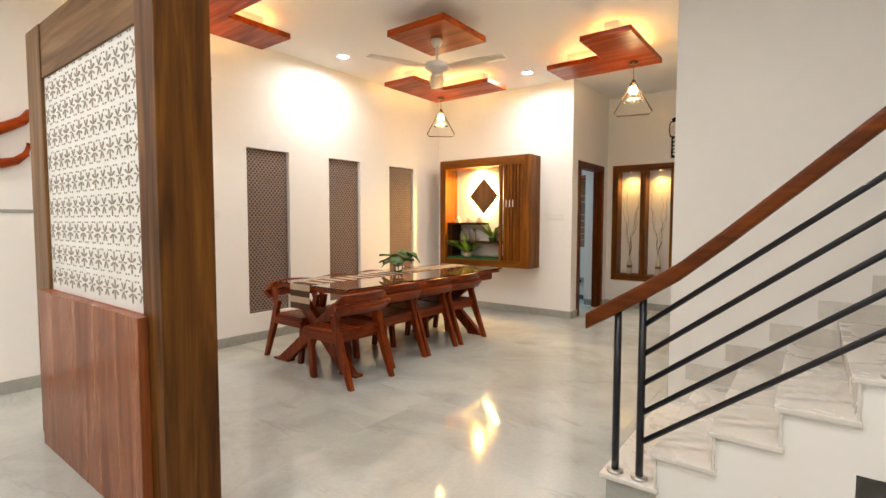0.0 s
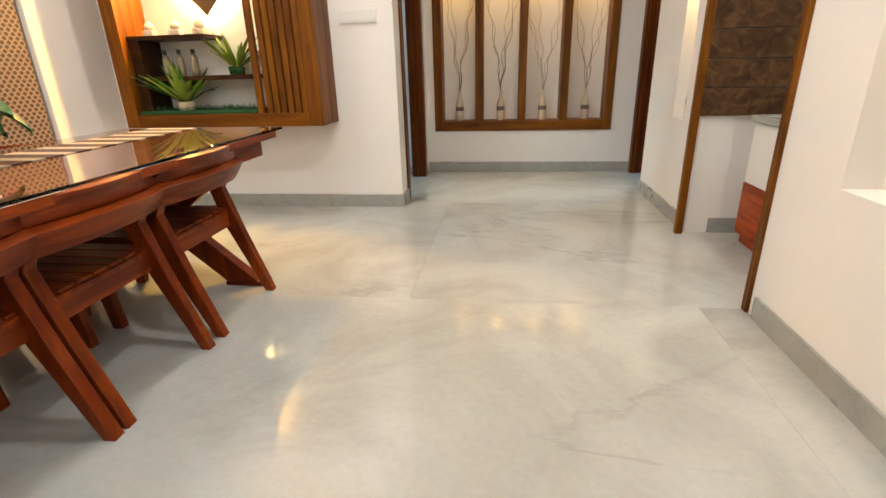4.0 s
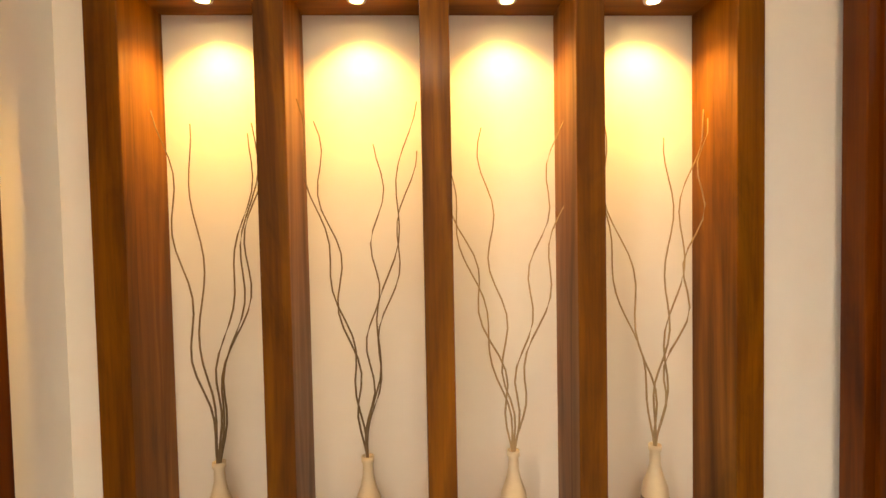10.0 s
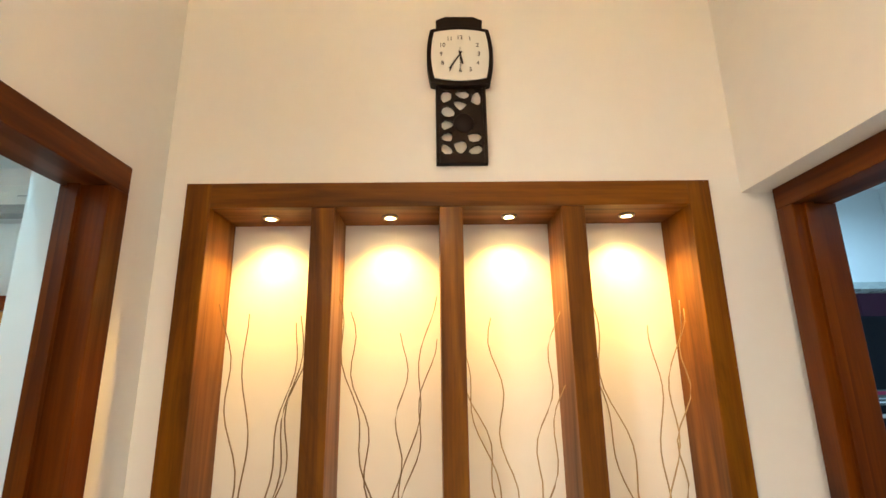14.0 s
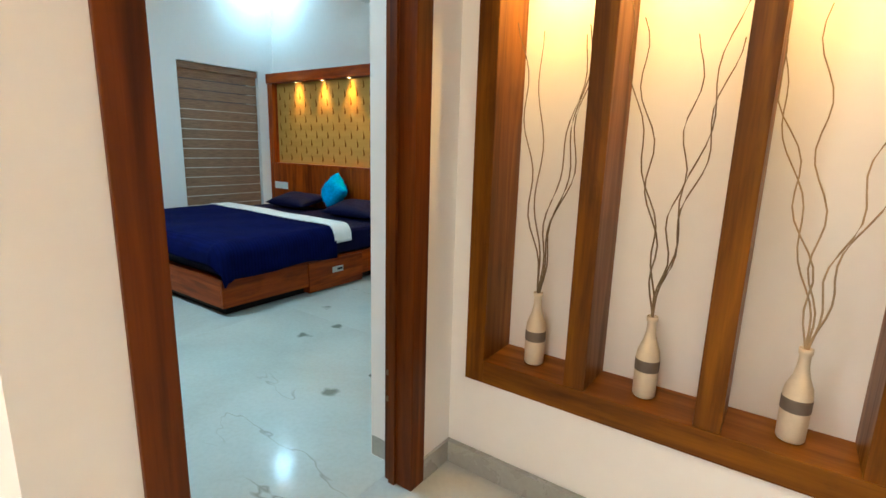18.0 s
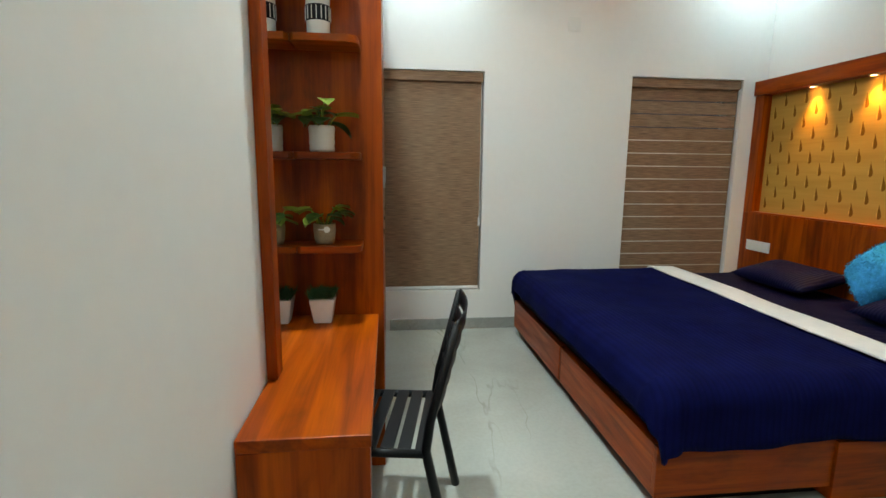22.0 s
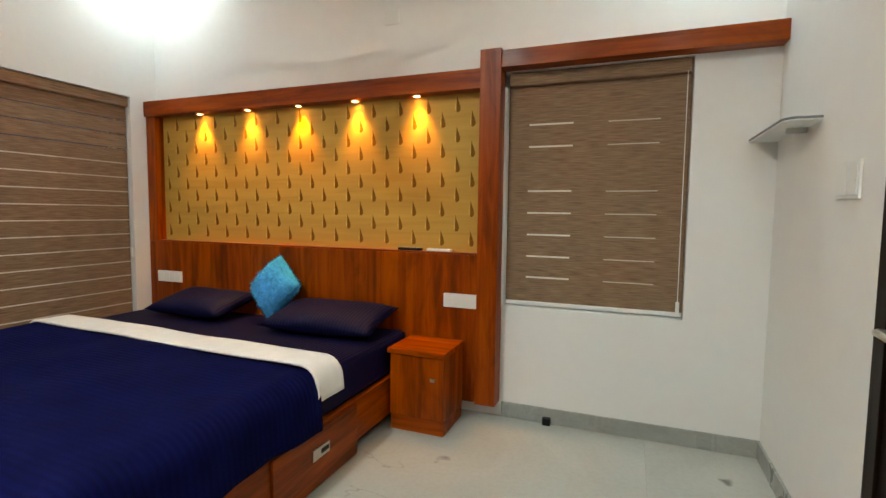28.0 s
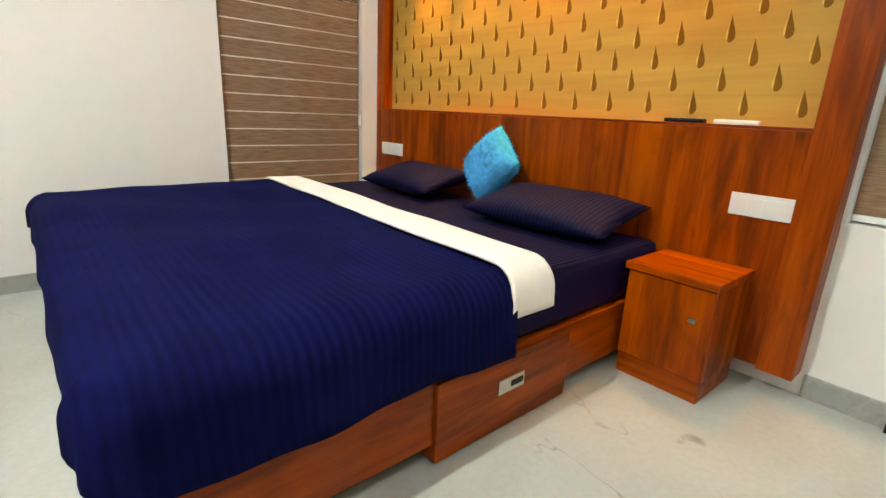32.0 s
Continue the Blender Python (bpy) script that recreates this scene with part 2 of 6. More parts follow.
WENGE = plain("dark_wenge_plastic", (0.0085, 0.0038, 0.0026), 0.45, 0, 0.2, 30, 0.1, 0.0, 0.15)


def ribbed_cotton(name, colour):
    """Quilted cotton with narrow ribs across the bed and a faint mottling."""
    m, nt, p = material(name)
    v = coords(nt)
    w = node(nt, "ShaderNodeTexWave", Scale=11.0, Distortion=0.9, Detail=2)
    w.bands_direction = "Y"
    n = node(nt, "ShaderNodeTexNoise", Scale=9, Detail=5)
    g = node(nt, "ShaderNodeTexNoise", Scale=240, Detail=2)
    for k in (w, n, g):
        nt.links.new(v, k.inputs["Vector"])
    a = ramp(nt, n.outputs[0], ((0.3, tuple(c * 0.75 for c in colour)), (0.7, tuple(c * 1.3 for c in colour))))
    b = ramp(nt, w.outputs[1], ((0.1, (0.72, 0.72, 0.72)), (0.5, (1, 1, 1))))
    nt.links.new(mixed(nt, 0.8, a, b, "MULTIPLY"), p.inputs["Base Color"])
    p.inputs["Roughness"].default_value, p.inputs["Specular IOR Level"].default_value = 0.88, 0.04
    bump(nt, p, mixed(nt, 0.25, w.outputs[0], g.outputs[0]), 0.5, 0.004)
    return m


NAVY = ribbed_cotton("navy_cotton", (0.0023, 0.0042, 0.041))


def striped_satin(name):
    """Navy satin with narrow woven stripes, shinier and duller by turns."""
    m, nt, p = material(name)
    v = coords(nt)
    w = node(nt, "ShaderNodeTexWave", Scale=14.0, Distortion=0.4, Detail=2)
    n = node(nt, "ShaderNodeTexNoise", Scale=120, Detail=3)
    nt.links.new(v, w.inputs["Vector"]), nt.links.new(v, n.inputs["Vector"])
    c = ramp(nt, w.outputs[1], ((0.35, (0.0018, 0.0021, 0.021)), (0.6, (0.0031, 0.0038, 0.031))))
    f = ramp(nt, n.outputs[0], ((0.3, (0.8, 0.8, 0.8)), (0.7, (1, 1, 1))))
    nt.links.new(mixed(nt, 0.8, c, f, "MULTIPLY"), p.inputs["Base Color"])
    nt.links.new(ramp(nt, w.outputs[1], ((0.35, (0.75, 0.75, 0.75)), (0.6, (0.5, 0.5, 0.5)))), p.inputs["Roughness"])
    p.inputs["Specular IOR Level"].default_value = 0.10
    bump(nt, p, w.outputs[1], 0.35, 0.004)
    return m


NAVY_SATIN = striped_satin("navy_satin_stripe")
CREAM_CLOTH = plain("cream_cotton", (0.84, 0.77, 0.70), 0.9, 0, 0.06, 160, 0.4, 0, 0.1)
BROWN_CLOTH = plain("dark_brown_cloth", (0.070, 0.028, 0.016), 0.85, 0, 0.15, 160, 0.4)
CERAMIC = plain("cream_ceramic", (0.62, 0.52, 0.38), 0.55, 0, 0.06, 60, 0.2)
CERAMIC_WHITE = plain("white_ceramic", (0.72, 0.69, 0.62), 0.4, 0, 0.05, 40, 0.15)
TAUPE = plain("taupe_band", (0.13, 0.10, 0.075), 0.6, 0, 0.12, 60, 0.2)
STRAW = plain("dried_twig", (0.34, 0.24, 0.13), 0.8, 0, 0.25, 50, 0.3)
TWIG_DARK = plain("dark_dried_twig", (0.17, 0.115, 0.060), 0.8, 0, 0.25, 50, 0.3)
LEAF = plain("green_leaf", (0.030, 0.115, 0.022), 0.42, 0, 0.35, 14, 0.15)
LEAF_LIGHT = plain("yellow_green_leaf", (0.20, 0.30, 0.030), 0.45, 0, 0.3, 14, 0.15)
LEAF_DARK = plain("dark_green_leaf", (0.012, 0.055, 0.014), 0.4, 0, 0.35, 14, 0.15)
TURF = plain("artificial_grass", (0.018, 0.085, 0.020), 0.9, 0, 0.4, 90, 0.6)
YELLOW_PETAL = plain("yellow_petal", (0.62, 0.42, 0.04), 0.6, 0, 0.2)
FRIDGE_BLACK = plain("gloss_black_panel", (0.003, 0.003, 0.005), 0.12, 0, 0.1, 20, 0, 0.0, 0.12)
MAT_DARK = plain("dark_ribbed_mat", (0.06, 0.065, 0.055), 0.9, 0, 0.3, 90, 0.6)


def glow(name, colour, strength):
    m, nt, p = material(name)
    p.inputs["Base Color"].default_value = (0.8, 0.8, 0.8, 1)
    p.inputs["Emission Color"].default_value, p.inputs["Emission Strength"].default_value = (*colour, 1), strength
    return m


LED_WARM = glow("warm_led_strip", (1.0, 0.60, 0.17), 70)
LED_BED = glow("amber_led_strip", (1.0, 0.52, 0.10), 10)
LED_HALO = glow("halo_led_strip", (1.0, 0.72, 0.26), 120)
LENS_COOL = glow("cool_downlight_lens", (0.62, 0.87, 1.0), 40)
LENS_WARM = glow("warm_downlight_lens", (1.0, 0.72, 0.30), 45)
BULB = glow("warm_bulb", (1.0, 0.74, 0.38), 40)


def glass(name, colour=(1, 1, 1), rough=0.0):
    m, nt, p = material(name)
    p.inputs["Base Color"].default_value, p.inputs["Roughness"].default_value = (*colour, 1), rough
    p.inputs["Transmission Weight"].default_value, p.inputs["IOR"].default_value = 1.0, 1.5
    return m


GLASS = glass("clear_glass", (0.90, 0.97, 0.93))
SHADE_GLASS = glass("pendant_glass", (1.0, 0.95, 0.86), 0.15)


def mirror(name):
    m, nt, p = material(name)
    p.inputs["Base Color"].default_value, p.inputs["Metallic"].default_value, p.inputs["Roughness"].default_value = (0.82, 0.83, 0.82, 1), 1.0, 0.02
    return m


MIRROR = mirror("silvered_mirror")


def woven(name, a, b, axis):
    """Slubbed zebra-blind cloth with threads across the drop."""
    m, nt, p = material(name)
    s = (3, 3, 90)
    v = coords(nt, s, 3.0)
    n = node(nt, "ShaderNodeTexNoise", Scale=3.0, Detail=5)
    nt.links.new(v, n.inputs["Vector"])
    c = ramp(nt, n.outputs[0], ((0.3, a), (0.68, b)))
    nt.links.new(c, p.inputs["Base Color"])
    p.inputs["Roughness"].default_value = 0.85
    bump(nt, p, n.outputs[0], 0.4)
    return m


BLIND_CLOTH = woven("brown_slub_cloth", (0.135, 0.068, 0.037), (0.36, 0.205, 0.122), "z")
# One sheer cloth in two tones; its uneven brightness is put into the colour.
BLIND_SHEER_DIM = plain("dim_sheer_cloth", (0.60, 0.52, 0.43), 0.8, 0, 0.1, 120, 0.3)
BLIND_SHEER = plain("bright_sheer_cloth", (0.78, 0.72, 0.64), 0.8, 0, 0.1, 120, 0.3)


def honeycomb(name):
    """Printed honeycomb blind cloth: dark cells on a taupe ground."""
    m, nt, p = material(name)
    tc = nt.nodes.new("ShaderNodeTexCoord")
    sep = nt.nodes.new("ShaderNodeSeparateXYZ")
    nt.links.new(tc.outputs["Object"], sep.inputs[0])

    def op(kind, a, b=None):
        n = nt.nodes.new("ShaderNodeMath")
        n.operation = kind
        for i, v in enumerate((a, b)):
            if v is None:
                continue
            if isinstance(v, (int, float)):
                n.inputs[i].default_value = v
            else:
                nt.links.new(v, n.inputs[i])
        return n.outputs[0]
    u, w = op("MULTIPLY", sep.outputs[1], 1 / 0.044), op("MULTIPLY", sep.outputs[2], 1 / 0.025)
    row = op("FLOOR", w)
    u2 = op("ADD", u, op("MULTIPLY", op("MODULO", row, 2.0), 0.5))
    du, dw = op("SUBTRACT", op("FRACT", u2), 0.5), op("SUBTRACT", op("FRACT", w), 0.5)
    d = op("ADD", op("ABSOLUTE", du), op("MULTIPLY", op("ABSOLUTE", dw), 0.55))
    c = ramp(nt, d, ((0.20, (0.060, 0.037, 0.028)), (0.32, (0.085, 0.054, 0.041)), (0.42, (0.25, 0.178, 0.142)), (0.7, (0.29, 0.21, 0.17))))
    v = coords(nt, (1, 1, 1))
    n = node(nt, "ShaderNodeTexNoise", Scale=60, Detail=3)
    nt.links.new(v, n.inputs["Vector"])
    f = ramp(nt, n.outputs[0], ((0.3, (0.75, 0.75, 0.75)), (0.7, (1, 1, 1))))
    nt.links.new(mixed(nt, 0.7, c, f, "MULTIPLY"), p.inputs["Base Color"])
    p.inputs["Roughness"].default_value = 0.8
    bump(nt, p, d, 0.3)
    return m


HONEYCOMB = honeycomb("honeycomb_blind_cloth")
GOLD_PAPER = wood("gold_wallpaper", (0.47, 0.250, 0.056), (0.52, 0.282, 0.064), (0.56, 0.312, 0.074), "x", 0.5, 0.0, 0.2)
GOLD_DARK = plain("bronze_print", (0.20, 0.082, 0.008), 0.6, 0, 0.3, 40, 0.1, 0.0, 0.1)
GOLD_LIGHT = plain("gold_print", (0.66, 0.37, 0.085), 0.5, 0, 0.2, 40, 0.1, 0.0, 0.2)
FUR = plain("turquoise_plush", (0.004, 0.36, 0.66), 0.95, 0, 0.4, 40, 0.9, 0.0, 0.0)
RUG_RED = plain("crimson_pile", (0.24, 0.010, 0.045), 0.95, 0, 0.35, 60, 0.8)
RUG_GOLD = plain("ochre_pile", (0.40, 0.16, 0.03), 0.95, 0, 0.35, 60, 0.8)
WALNUT_PLANK = wood("rustic_plank_tile", (0.030, 0.014, 0.007), (0.085, 0.042, 0.018), (0.16, 0.085, 0.035), "y", 0.4)

# ---- building helpers ----
BASE = {}


def thing(name, at, label, category, group="", kind=""):
    ob = new(name)
    ob.location = at
    ob.empty_display_size = 0.1
    BASE[ob] = Matrix.Translation(at).inverted()
    return tagged(ob, label, category, group, kind)


def finish(bm, name, mat, smooth=False):
    me = bpy.data.meshes.new(name)
    bmesh.ops.recalc_face_normals(bm, faces=bm.faces)
    bm.to_mesh(me)
    bm.free()
    me.materials.append(mat)
    if smooth:
        for poly in me.polygons:
            poly.use_smooth = True
    return me


def part(name, bm, mat, parent, label="", smooth=False):
    ob = new(name, finish(bm, name, mat, smooth))
    ob.parent = parent
    if parent in BASE:
        ob.matrix_parent_inverse = BASE[parent]
    if label:
        ob["label"] = label
    return ob


def structure(name, bm, mat, label, category):
    ob = new(name, finish(bm, name, mat))
    return tagged(ob, label, category, "", "structure")


def solid(name, bm, mat, label, category, group="", smooth=False):
    ob = new(name, finish(bm, name, mat, smooth))
    return tagged(ob, label, category, group)


def box(x0, y0, z0, x1, y1, z1, bevel=0.0, bm=None, seg=2):
    own = bmesh.new()
    m = Matrix.LocRotScale(((x0 + x1) / 2, (y0 + y1) / 2, (z0 + z1) / 2), None, (abs(x1 - x0), abs(y1 - y0), abs(z1 - z0)))
    bmesh.ops.create_cube(own, size=1, matrix=m)
    if bevel:
        bmesh.ops.bevel(own, geom=own.edges[:], offset=bevel, segments=seg, profile=0.6, affect="EDGES", clamp_overlap=True)
    return merge(bm, own)


def merge(bm, own):
    if bm is None:
        return own
    me = bpy.data.meshes.new("tmp")
    own.to_mesh(me)
    own.free()
    bm.from_mesh(me)
    bpy.data.meshes.remove(me)
    return bm


def prism(points, axis, lo, hi, bevel=0.0, bm=None, seg=2):
    """A polygon of 2D points pushed along one axis from lo to hi."""
    own = bmesh.new()

    def spot(p, d):
        return {"x": (d, p[0], p[1]), "y": (p[0], d, p[1]), "z": (p[0], p[1], d)}[axis]
    a = [own.verts.new(spot(p, lo)) for p in points]
    b = [own.verts.new(spot(p, hi)) for p in points]
    own.faces.new(a), own.faces.new(b[::-1])
    for i in range(len(a)):
        j = (i + 1) % len(a)
        own.faces.new((a[i], b[i], b[j], a[j]))
    bmesh.ops.recalc_face_normals(own, faces=own.faces)
    if bevel:
        bmesh.ops.bevel(own, geom=own.edges[:], offset=bevel, segments=seg, profile=0.6, affect="EDGES", clamp_overlap=True)
    return merge(bm, own)


def lathe(profile, at, steps=24, bm=None):
    """Turn (radius, height) pairs round a vertical axis."""
    own = bmesh.new()
    rings = []
    for r, h in profile:
        if r < 1e-5:
            rings.append([own.verts.new((at[0], at[1], at[2] + h))])
        else:
            rings.append([own.verts.new((at[0] + r * math.cos(2 * math.pi * i / steps), at[1] + r * math.sin(2 * math.pi * i / steps), at[2] + h)) for i in range(steps)])
    for p, q in zip(rings, rings[1:]):
        for i in range(steps):
            j = (i + 1) % steps
            if len(p) == 1 and len(q) > 1:
                own.faces.new((p[0], q[i], q[j]))
            elif len(q) == 1 and len(p) > 1:
                own.faces.new((p[i], p[j], q[0]))
            elif len(p) > 1:
                own.faces.new((p[i], p[j], q[j], q[i]))
    return merge(bm, own)


def turned(bm, m):
    """The same mesh moved by a matrix."""
    bmesh.ops.transform(bm, matrix=m, verts=bm.verts)
    return bm


def tube(points, radius, sides=8, bm=None, end=None):
    """A round bar along a line of points; end: the radius at its far end."""
    own = bmesh.new()
    pts = [Vector(p) for p in points]
    rings = []
    for i, p in enumerate(pts):
        d = (pts[min(i + 1, len(pts) - 1)] - pts[max(i - 1, 0)]).normalized()
        side = d.cross(Vector((0, 0, 1)) if abs(d.z) < 0.95 else Vector((1, 0, 0))).normalized()
        up = side.cross(d)
        r = radius + ((end if end is not None else radius) - radius) * i / max(1, len(pts) - 1)
        rings.append([own.verts.new(p + (side * math.cos(a) + up * math.sin(a)) * r) for a in (2 * math.pi * k / sides for k in range(sides))])
    for p, q in zip(rings, rings[1:]):
        for i in range(sides):
            own.faces.new((p[i], p[(i + 1) % sides], q[(i + 1) % sides], q[i]))
    own.faces.new(rings[0][::-1]), own.faces.new(rings[-1])
    return merge(bm, own)


def beam(a, b, wide, deep, up=(0, 0, 1), bevel=0.004, bm=None):
    """A square timber from a to b."""
    a, b = Vector(a), Vector(b)
    d = (b - a).normalized()
    s = d.cross(Vector(up)).normalized()
    u = s.cross(d)
    own = bmesh.new()
    bmesh.ops.create_cube(own, size=1)
    m = Matrix((s * wide, d * (b - a).length, u * deep)).transposed().to_4x4()
    m.translation = (a + b) / 2
    bmesh.ops.transform(own, matrix=m, verts=own.verts)
    if bevel:
        bmesh.ops.bevel(own, geom=own.edges[:], offset=bevel, segments=2, profile=0.6, affect="EDGES", clamp_overlap=True)
    return merge(bm, own)


def grid_sheet(nx, ny, place, thick=0.0, bm=None):
    """A sheet of nx by ny cells; place(u, v) gives the point for u, v in 0..1. thick: a second layer below."""
    own = bmesh.new()
    top = [[own.verts.new(place(i / nx, j / ny)) for j in range(ny + 1)] for i in range(nx + 1)]
    for i in range(nx):
        for j in range(ny):
            own.faces.new((top[i][j], top[i + 1][j], top[i + 1][j + 1], top[i][j + 1]))
    if thick:
        bmesh.ops.recalc_face_normals(own, faces=own.faces)
        bmesh.ops.solidify(own, geom=own.faces[:], thickness=thick)
    return merge(bm, own)

# ---- the large structure ----


def wall(name, boxes, label, mat=WALL):
    bm = None
    for b in boxes:
        bm = box(*b, bm=bm)
    return structure(name, bm, mat, label, "wall")


ZT = HALL_CEIL
WINS = ((2.505, 3.03), (3.60, 4.12), (4.675, 5.195))
W0, W1 = 0.30, 2.08
parts = [(-5.05, -3.25, 0, -4.81, WINS[0][0], ZT), (-5.05, WINS[2][1], 0, -4.81, 5.82, ZT)]
for (a, b), (c, d) in zip(WINS, WINS[1:]):
    parts.append((-5.05, b, 0, -4.81, c, ZT))
for a, b in WINS:
    parts += [(-5.05, a, 0, -4.81, b, W0), (-5.05, a, W1, -4.81, b, ZT)]
wall("wall_west", parts, "white painted dining wall with three tall windows")
D0, D1, DH = 6.026, 7.011, 2.13
wall("wall_dining_north", [(-7.58, 5.82, 0, WX, 6.07, 3.55), (WX, 5.82, 0, -2.585, D0, 3.55)], "white painted wall behind the dining table")
wall("wall_corridor_west", [(WX, D1, 0, -2.585, 10.05, 3.55), (WX, D0, DH, -2.585, D1, 3.55)], "white painted wall with the bedroom door")
NX0, NX1, NZ0, NZ1 = -2.47, -0.80, 0.44, 2.12
wall("wall_niche", [(-2.585, 7.2, 0, NX0, 7.52, ZT), (NX1, 7.2, 0, -0.43, 7.52, ZT), (NX0, 7.2, 0, NX1, 7.52, NZ0), (NX0, 7.2, NZ1, NX1, 7.52, ZT),
                    (NX0, 7.4, NZ0, NX1, 7.52, NZ1)], "white painted corridor end wall with a recess")
BN = (5.555, 5.785, 0.665, 1.62)
wall("wall_pillar", [(-0.650, 5.26, 0, -0.45, BN[0], ZT), (-0.650, BN[1], 0, -0.45, 6.39, ZT), (-0.650, BN[0], 0, -0.45, BN[1], BN[2]), (-0.650, BN[0], BN[3], -0.45, BN[1], ZT),
                     (-0.55, BN[0], BN[2], -0.45, BN[1], BN[3]), (-0.655, 6.39, 2.11, -0.43, 7.2, ZT)], "white painted wall with a small recess")
SN = (3.57, 3.80, 0.632, 1.60)
wall("wall_wash_front", [(-0.74, 2.97, 0, -0.52, SN[0], ZT), (-0.74, SN[1], 0, -0.52, 4.165, ZT), (-0.74, SN[0], 0, -0.52, SN[1], SN[2]), (-0.74, SN[0], SN[3], -0.52, SN[1], ZT),
                         (-0.62, SN[0], SN[2], -0.52, SN[1], SN[3]), (-0.70, 4.165, 2.13, -0.52, 5.26, ZT)], "white painted wall with a small recess beside the wash area")
wall("wall_stair", [(-0.52, 2.97, 0, 1.6, 3.2, ZT)], "white painted wall along the stair")
wall("wall_east", [(1.35, -3.0, 0, 1.6, 2.97, ZT)], "plain white wall")
wall("wall_south", [(-4.81, -3.25, 0, 1.6, -3.0, ZT)], "plain white wall")
wall("wall_wash", [(-0.45, 5.27, 0, 1.2, 5.45, ZT), (1.0, 3.2, 0, 1.2, 5.27, ZT)], "white painted wash area wall")
wall("wall_kitchen", [(-0.45, 6.2, 0, 2.8, 6.39, ZT), (-0.6, 10.0, 0, 2.8, 10.2, ZT), (2.6, 6.39, 0, 2.8, 10.0, ZT), (-0.6, 7.52, 0, -0.43, 10.0, ZT)], "pale painted kitchen wall")
B1, B2, BZ0, BZ1 = (6.30, 7.255), (8.54, 9.57), 0.35, 2.205
XW = -7.33
wall("wall_bedroom_west", [(-7.58, 6.07, 0, XW, B1[0], 3.55), (-7.58, B1[1], 0, XW, B2[0], 3.55), (-7.58, B2[1], 0, XW, 9.8, 3.55),
                           (-7.58, B1[0], 0, XW, B1[1], BZ0), (-7.58, B2[0], 0, XW, B2[1], BZ0), (-7.58, B1[0], BZ1, XW, B1[1], 3.55), (-7.58, B2[0], BZ1, XW, B2[1], 3.55)],
     "white painted bedroom wall with two tall windows")
V0, V1, VZ0, VZ1 = -4.325, -3.268, 0.725, 2.18
wall("wall_bedroom_north", [(-7.58, 9.8, 0, V0, 10.05, 3.55), (V1, 9.8, 0, WX, 10.05, 3.55), (V0, 9.8, 0, V1, 10.05, VZ0), (V0, 9.8, VZ1, V1, 10.05, 3.55)],
     "white painted bedroom wall behind the headboard")

structure("ceiling_hall", box(-5.05, -3.25, ZT, 2.8, 5.94, ZT + 0.12, bm=box(-2.74, 5.94, ZT, 2.8, 10.2, ZT + 0.12)), CEILING, "flat white ceiling", "ceiling")
tx0, tx1, ty0, ty1 = -6.83, -3.42, 6.60, 9.23
bm = box(-7.58, 6.0, 3.475, -2.74, 10.05, 3.68)
for b in ((XW, 6.07, BED_CEIL, tx0, 9.8, 3.42), (tx1, 6.07, BED_CEIL, WX, 9.8, 3.42), (tx0, 6.07, BED_CEIL, tx1, ty0, 3.42), (tx0, ty1, BED_CEIL, tx1, 9.8, 3.42)):
    box(*b, bm=bm)
structure("ceiling_bedroom", bm, CEILING, "white tray ceiling with a recessed centre", "ceiling")

# cove light of the tray ceiling
cove = thing("cove_light", (-5.1, 7.9, 3.42), "amber LED strip light hidden in the tray ceiling", "cove light")
for b in ((tx0 - 0.10, ty0 - 0.08, tx0 - 0.07, ty1 + 0.08), (tx1 + 0.07, ty0 - 0.08, tx1 + 0.10, ty1 + 0.08), (tx0, ty0 - 0.10, tx1, ty0 - 0.07), (tx0, ty1 + 0.07, tx1, ty1 + 0.10)):
    part("led_strip", box(b[0], b[1], 3.422, b[2], b[3], 3.436), LED_BED, cove)


def skirting(name, runs):
    """Runs of (x0, y0, x1, y1): grey marble skirting tiles, 10 cm high."""
    for x0, y0, x1, y1 in runs:
        ob = structure(name, box(x0, y0, 0, x1, y1, 0.098, 0.003), SKIRT, "polished grey marble skirting", "baseboard")


s = 0.014
skirting("baseboard", ((-4.81, -3, -4.81 + s, 5.82 - s), (-4.81, 5.82 - s, -2.585, 5.82), (-2.585, 5.82 - s, -2.585 + s, D0), (-2.585, D1, -2.585 + s, 7.2),
                       (-2.585 + s, 7.2 - 0.026, -0.57, 7.2), (-0.65 - s, 5.30, -0.65, 6.39), (-0.65 - s, 6.39, -0.45, 6.39 + s), (-0.74 - s, 2.97, -0.74, 4.12),
                       (-0.74 - s, 2.97 - s, -0.74, 2.97), (-0.52, 5.27 - s, 1.0, 5.27),
                       (XW, 6.46, XW + s, 9.69), (-4.30, 9.8 - s, WX, 9.8), (WX - s, 7.1, WX, 7.608), (WX - s, 8.562, WX, 9.8 - s), (-4.33, 6.07, WX, 6.07 + s),
                       (WX, D1, -2.585 - 0.13, D1 + 0.006)))

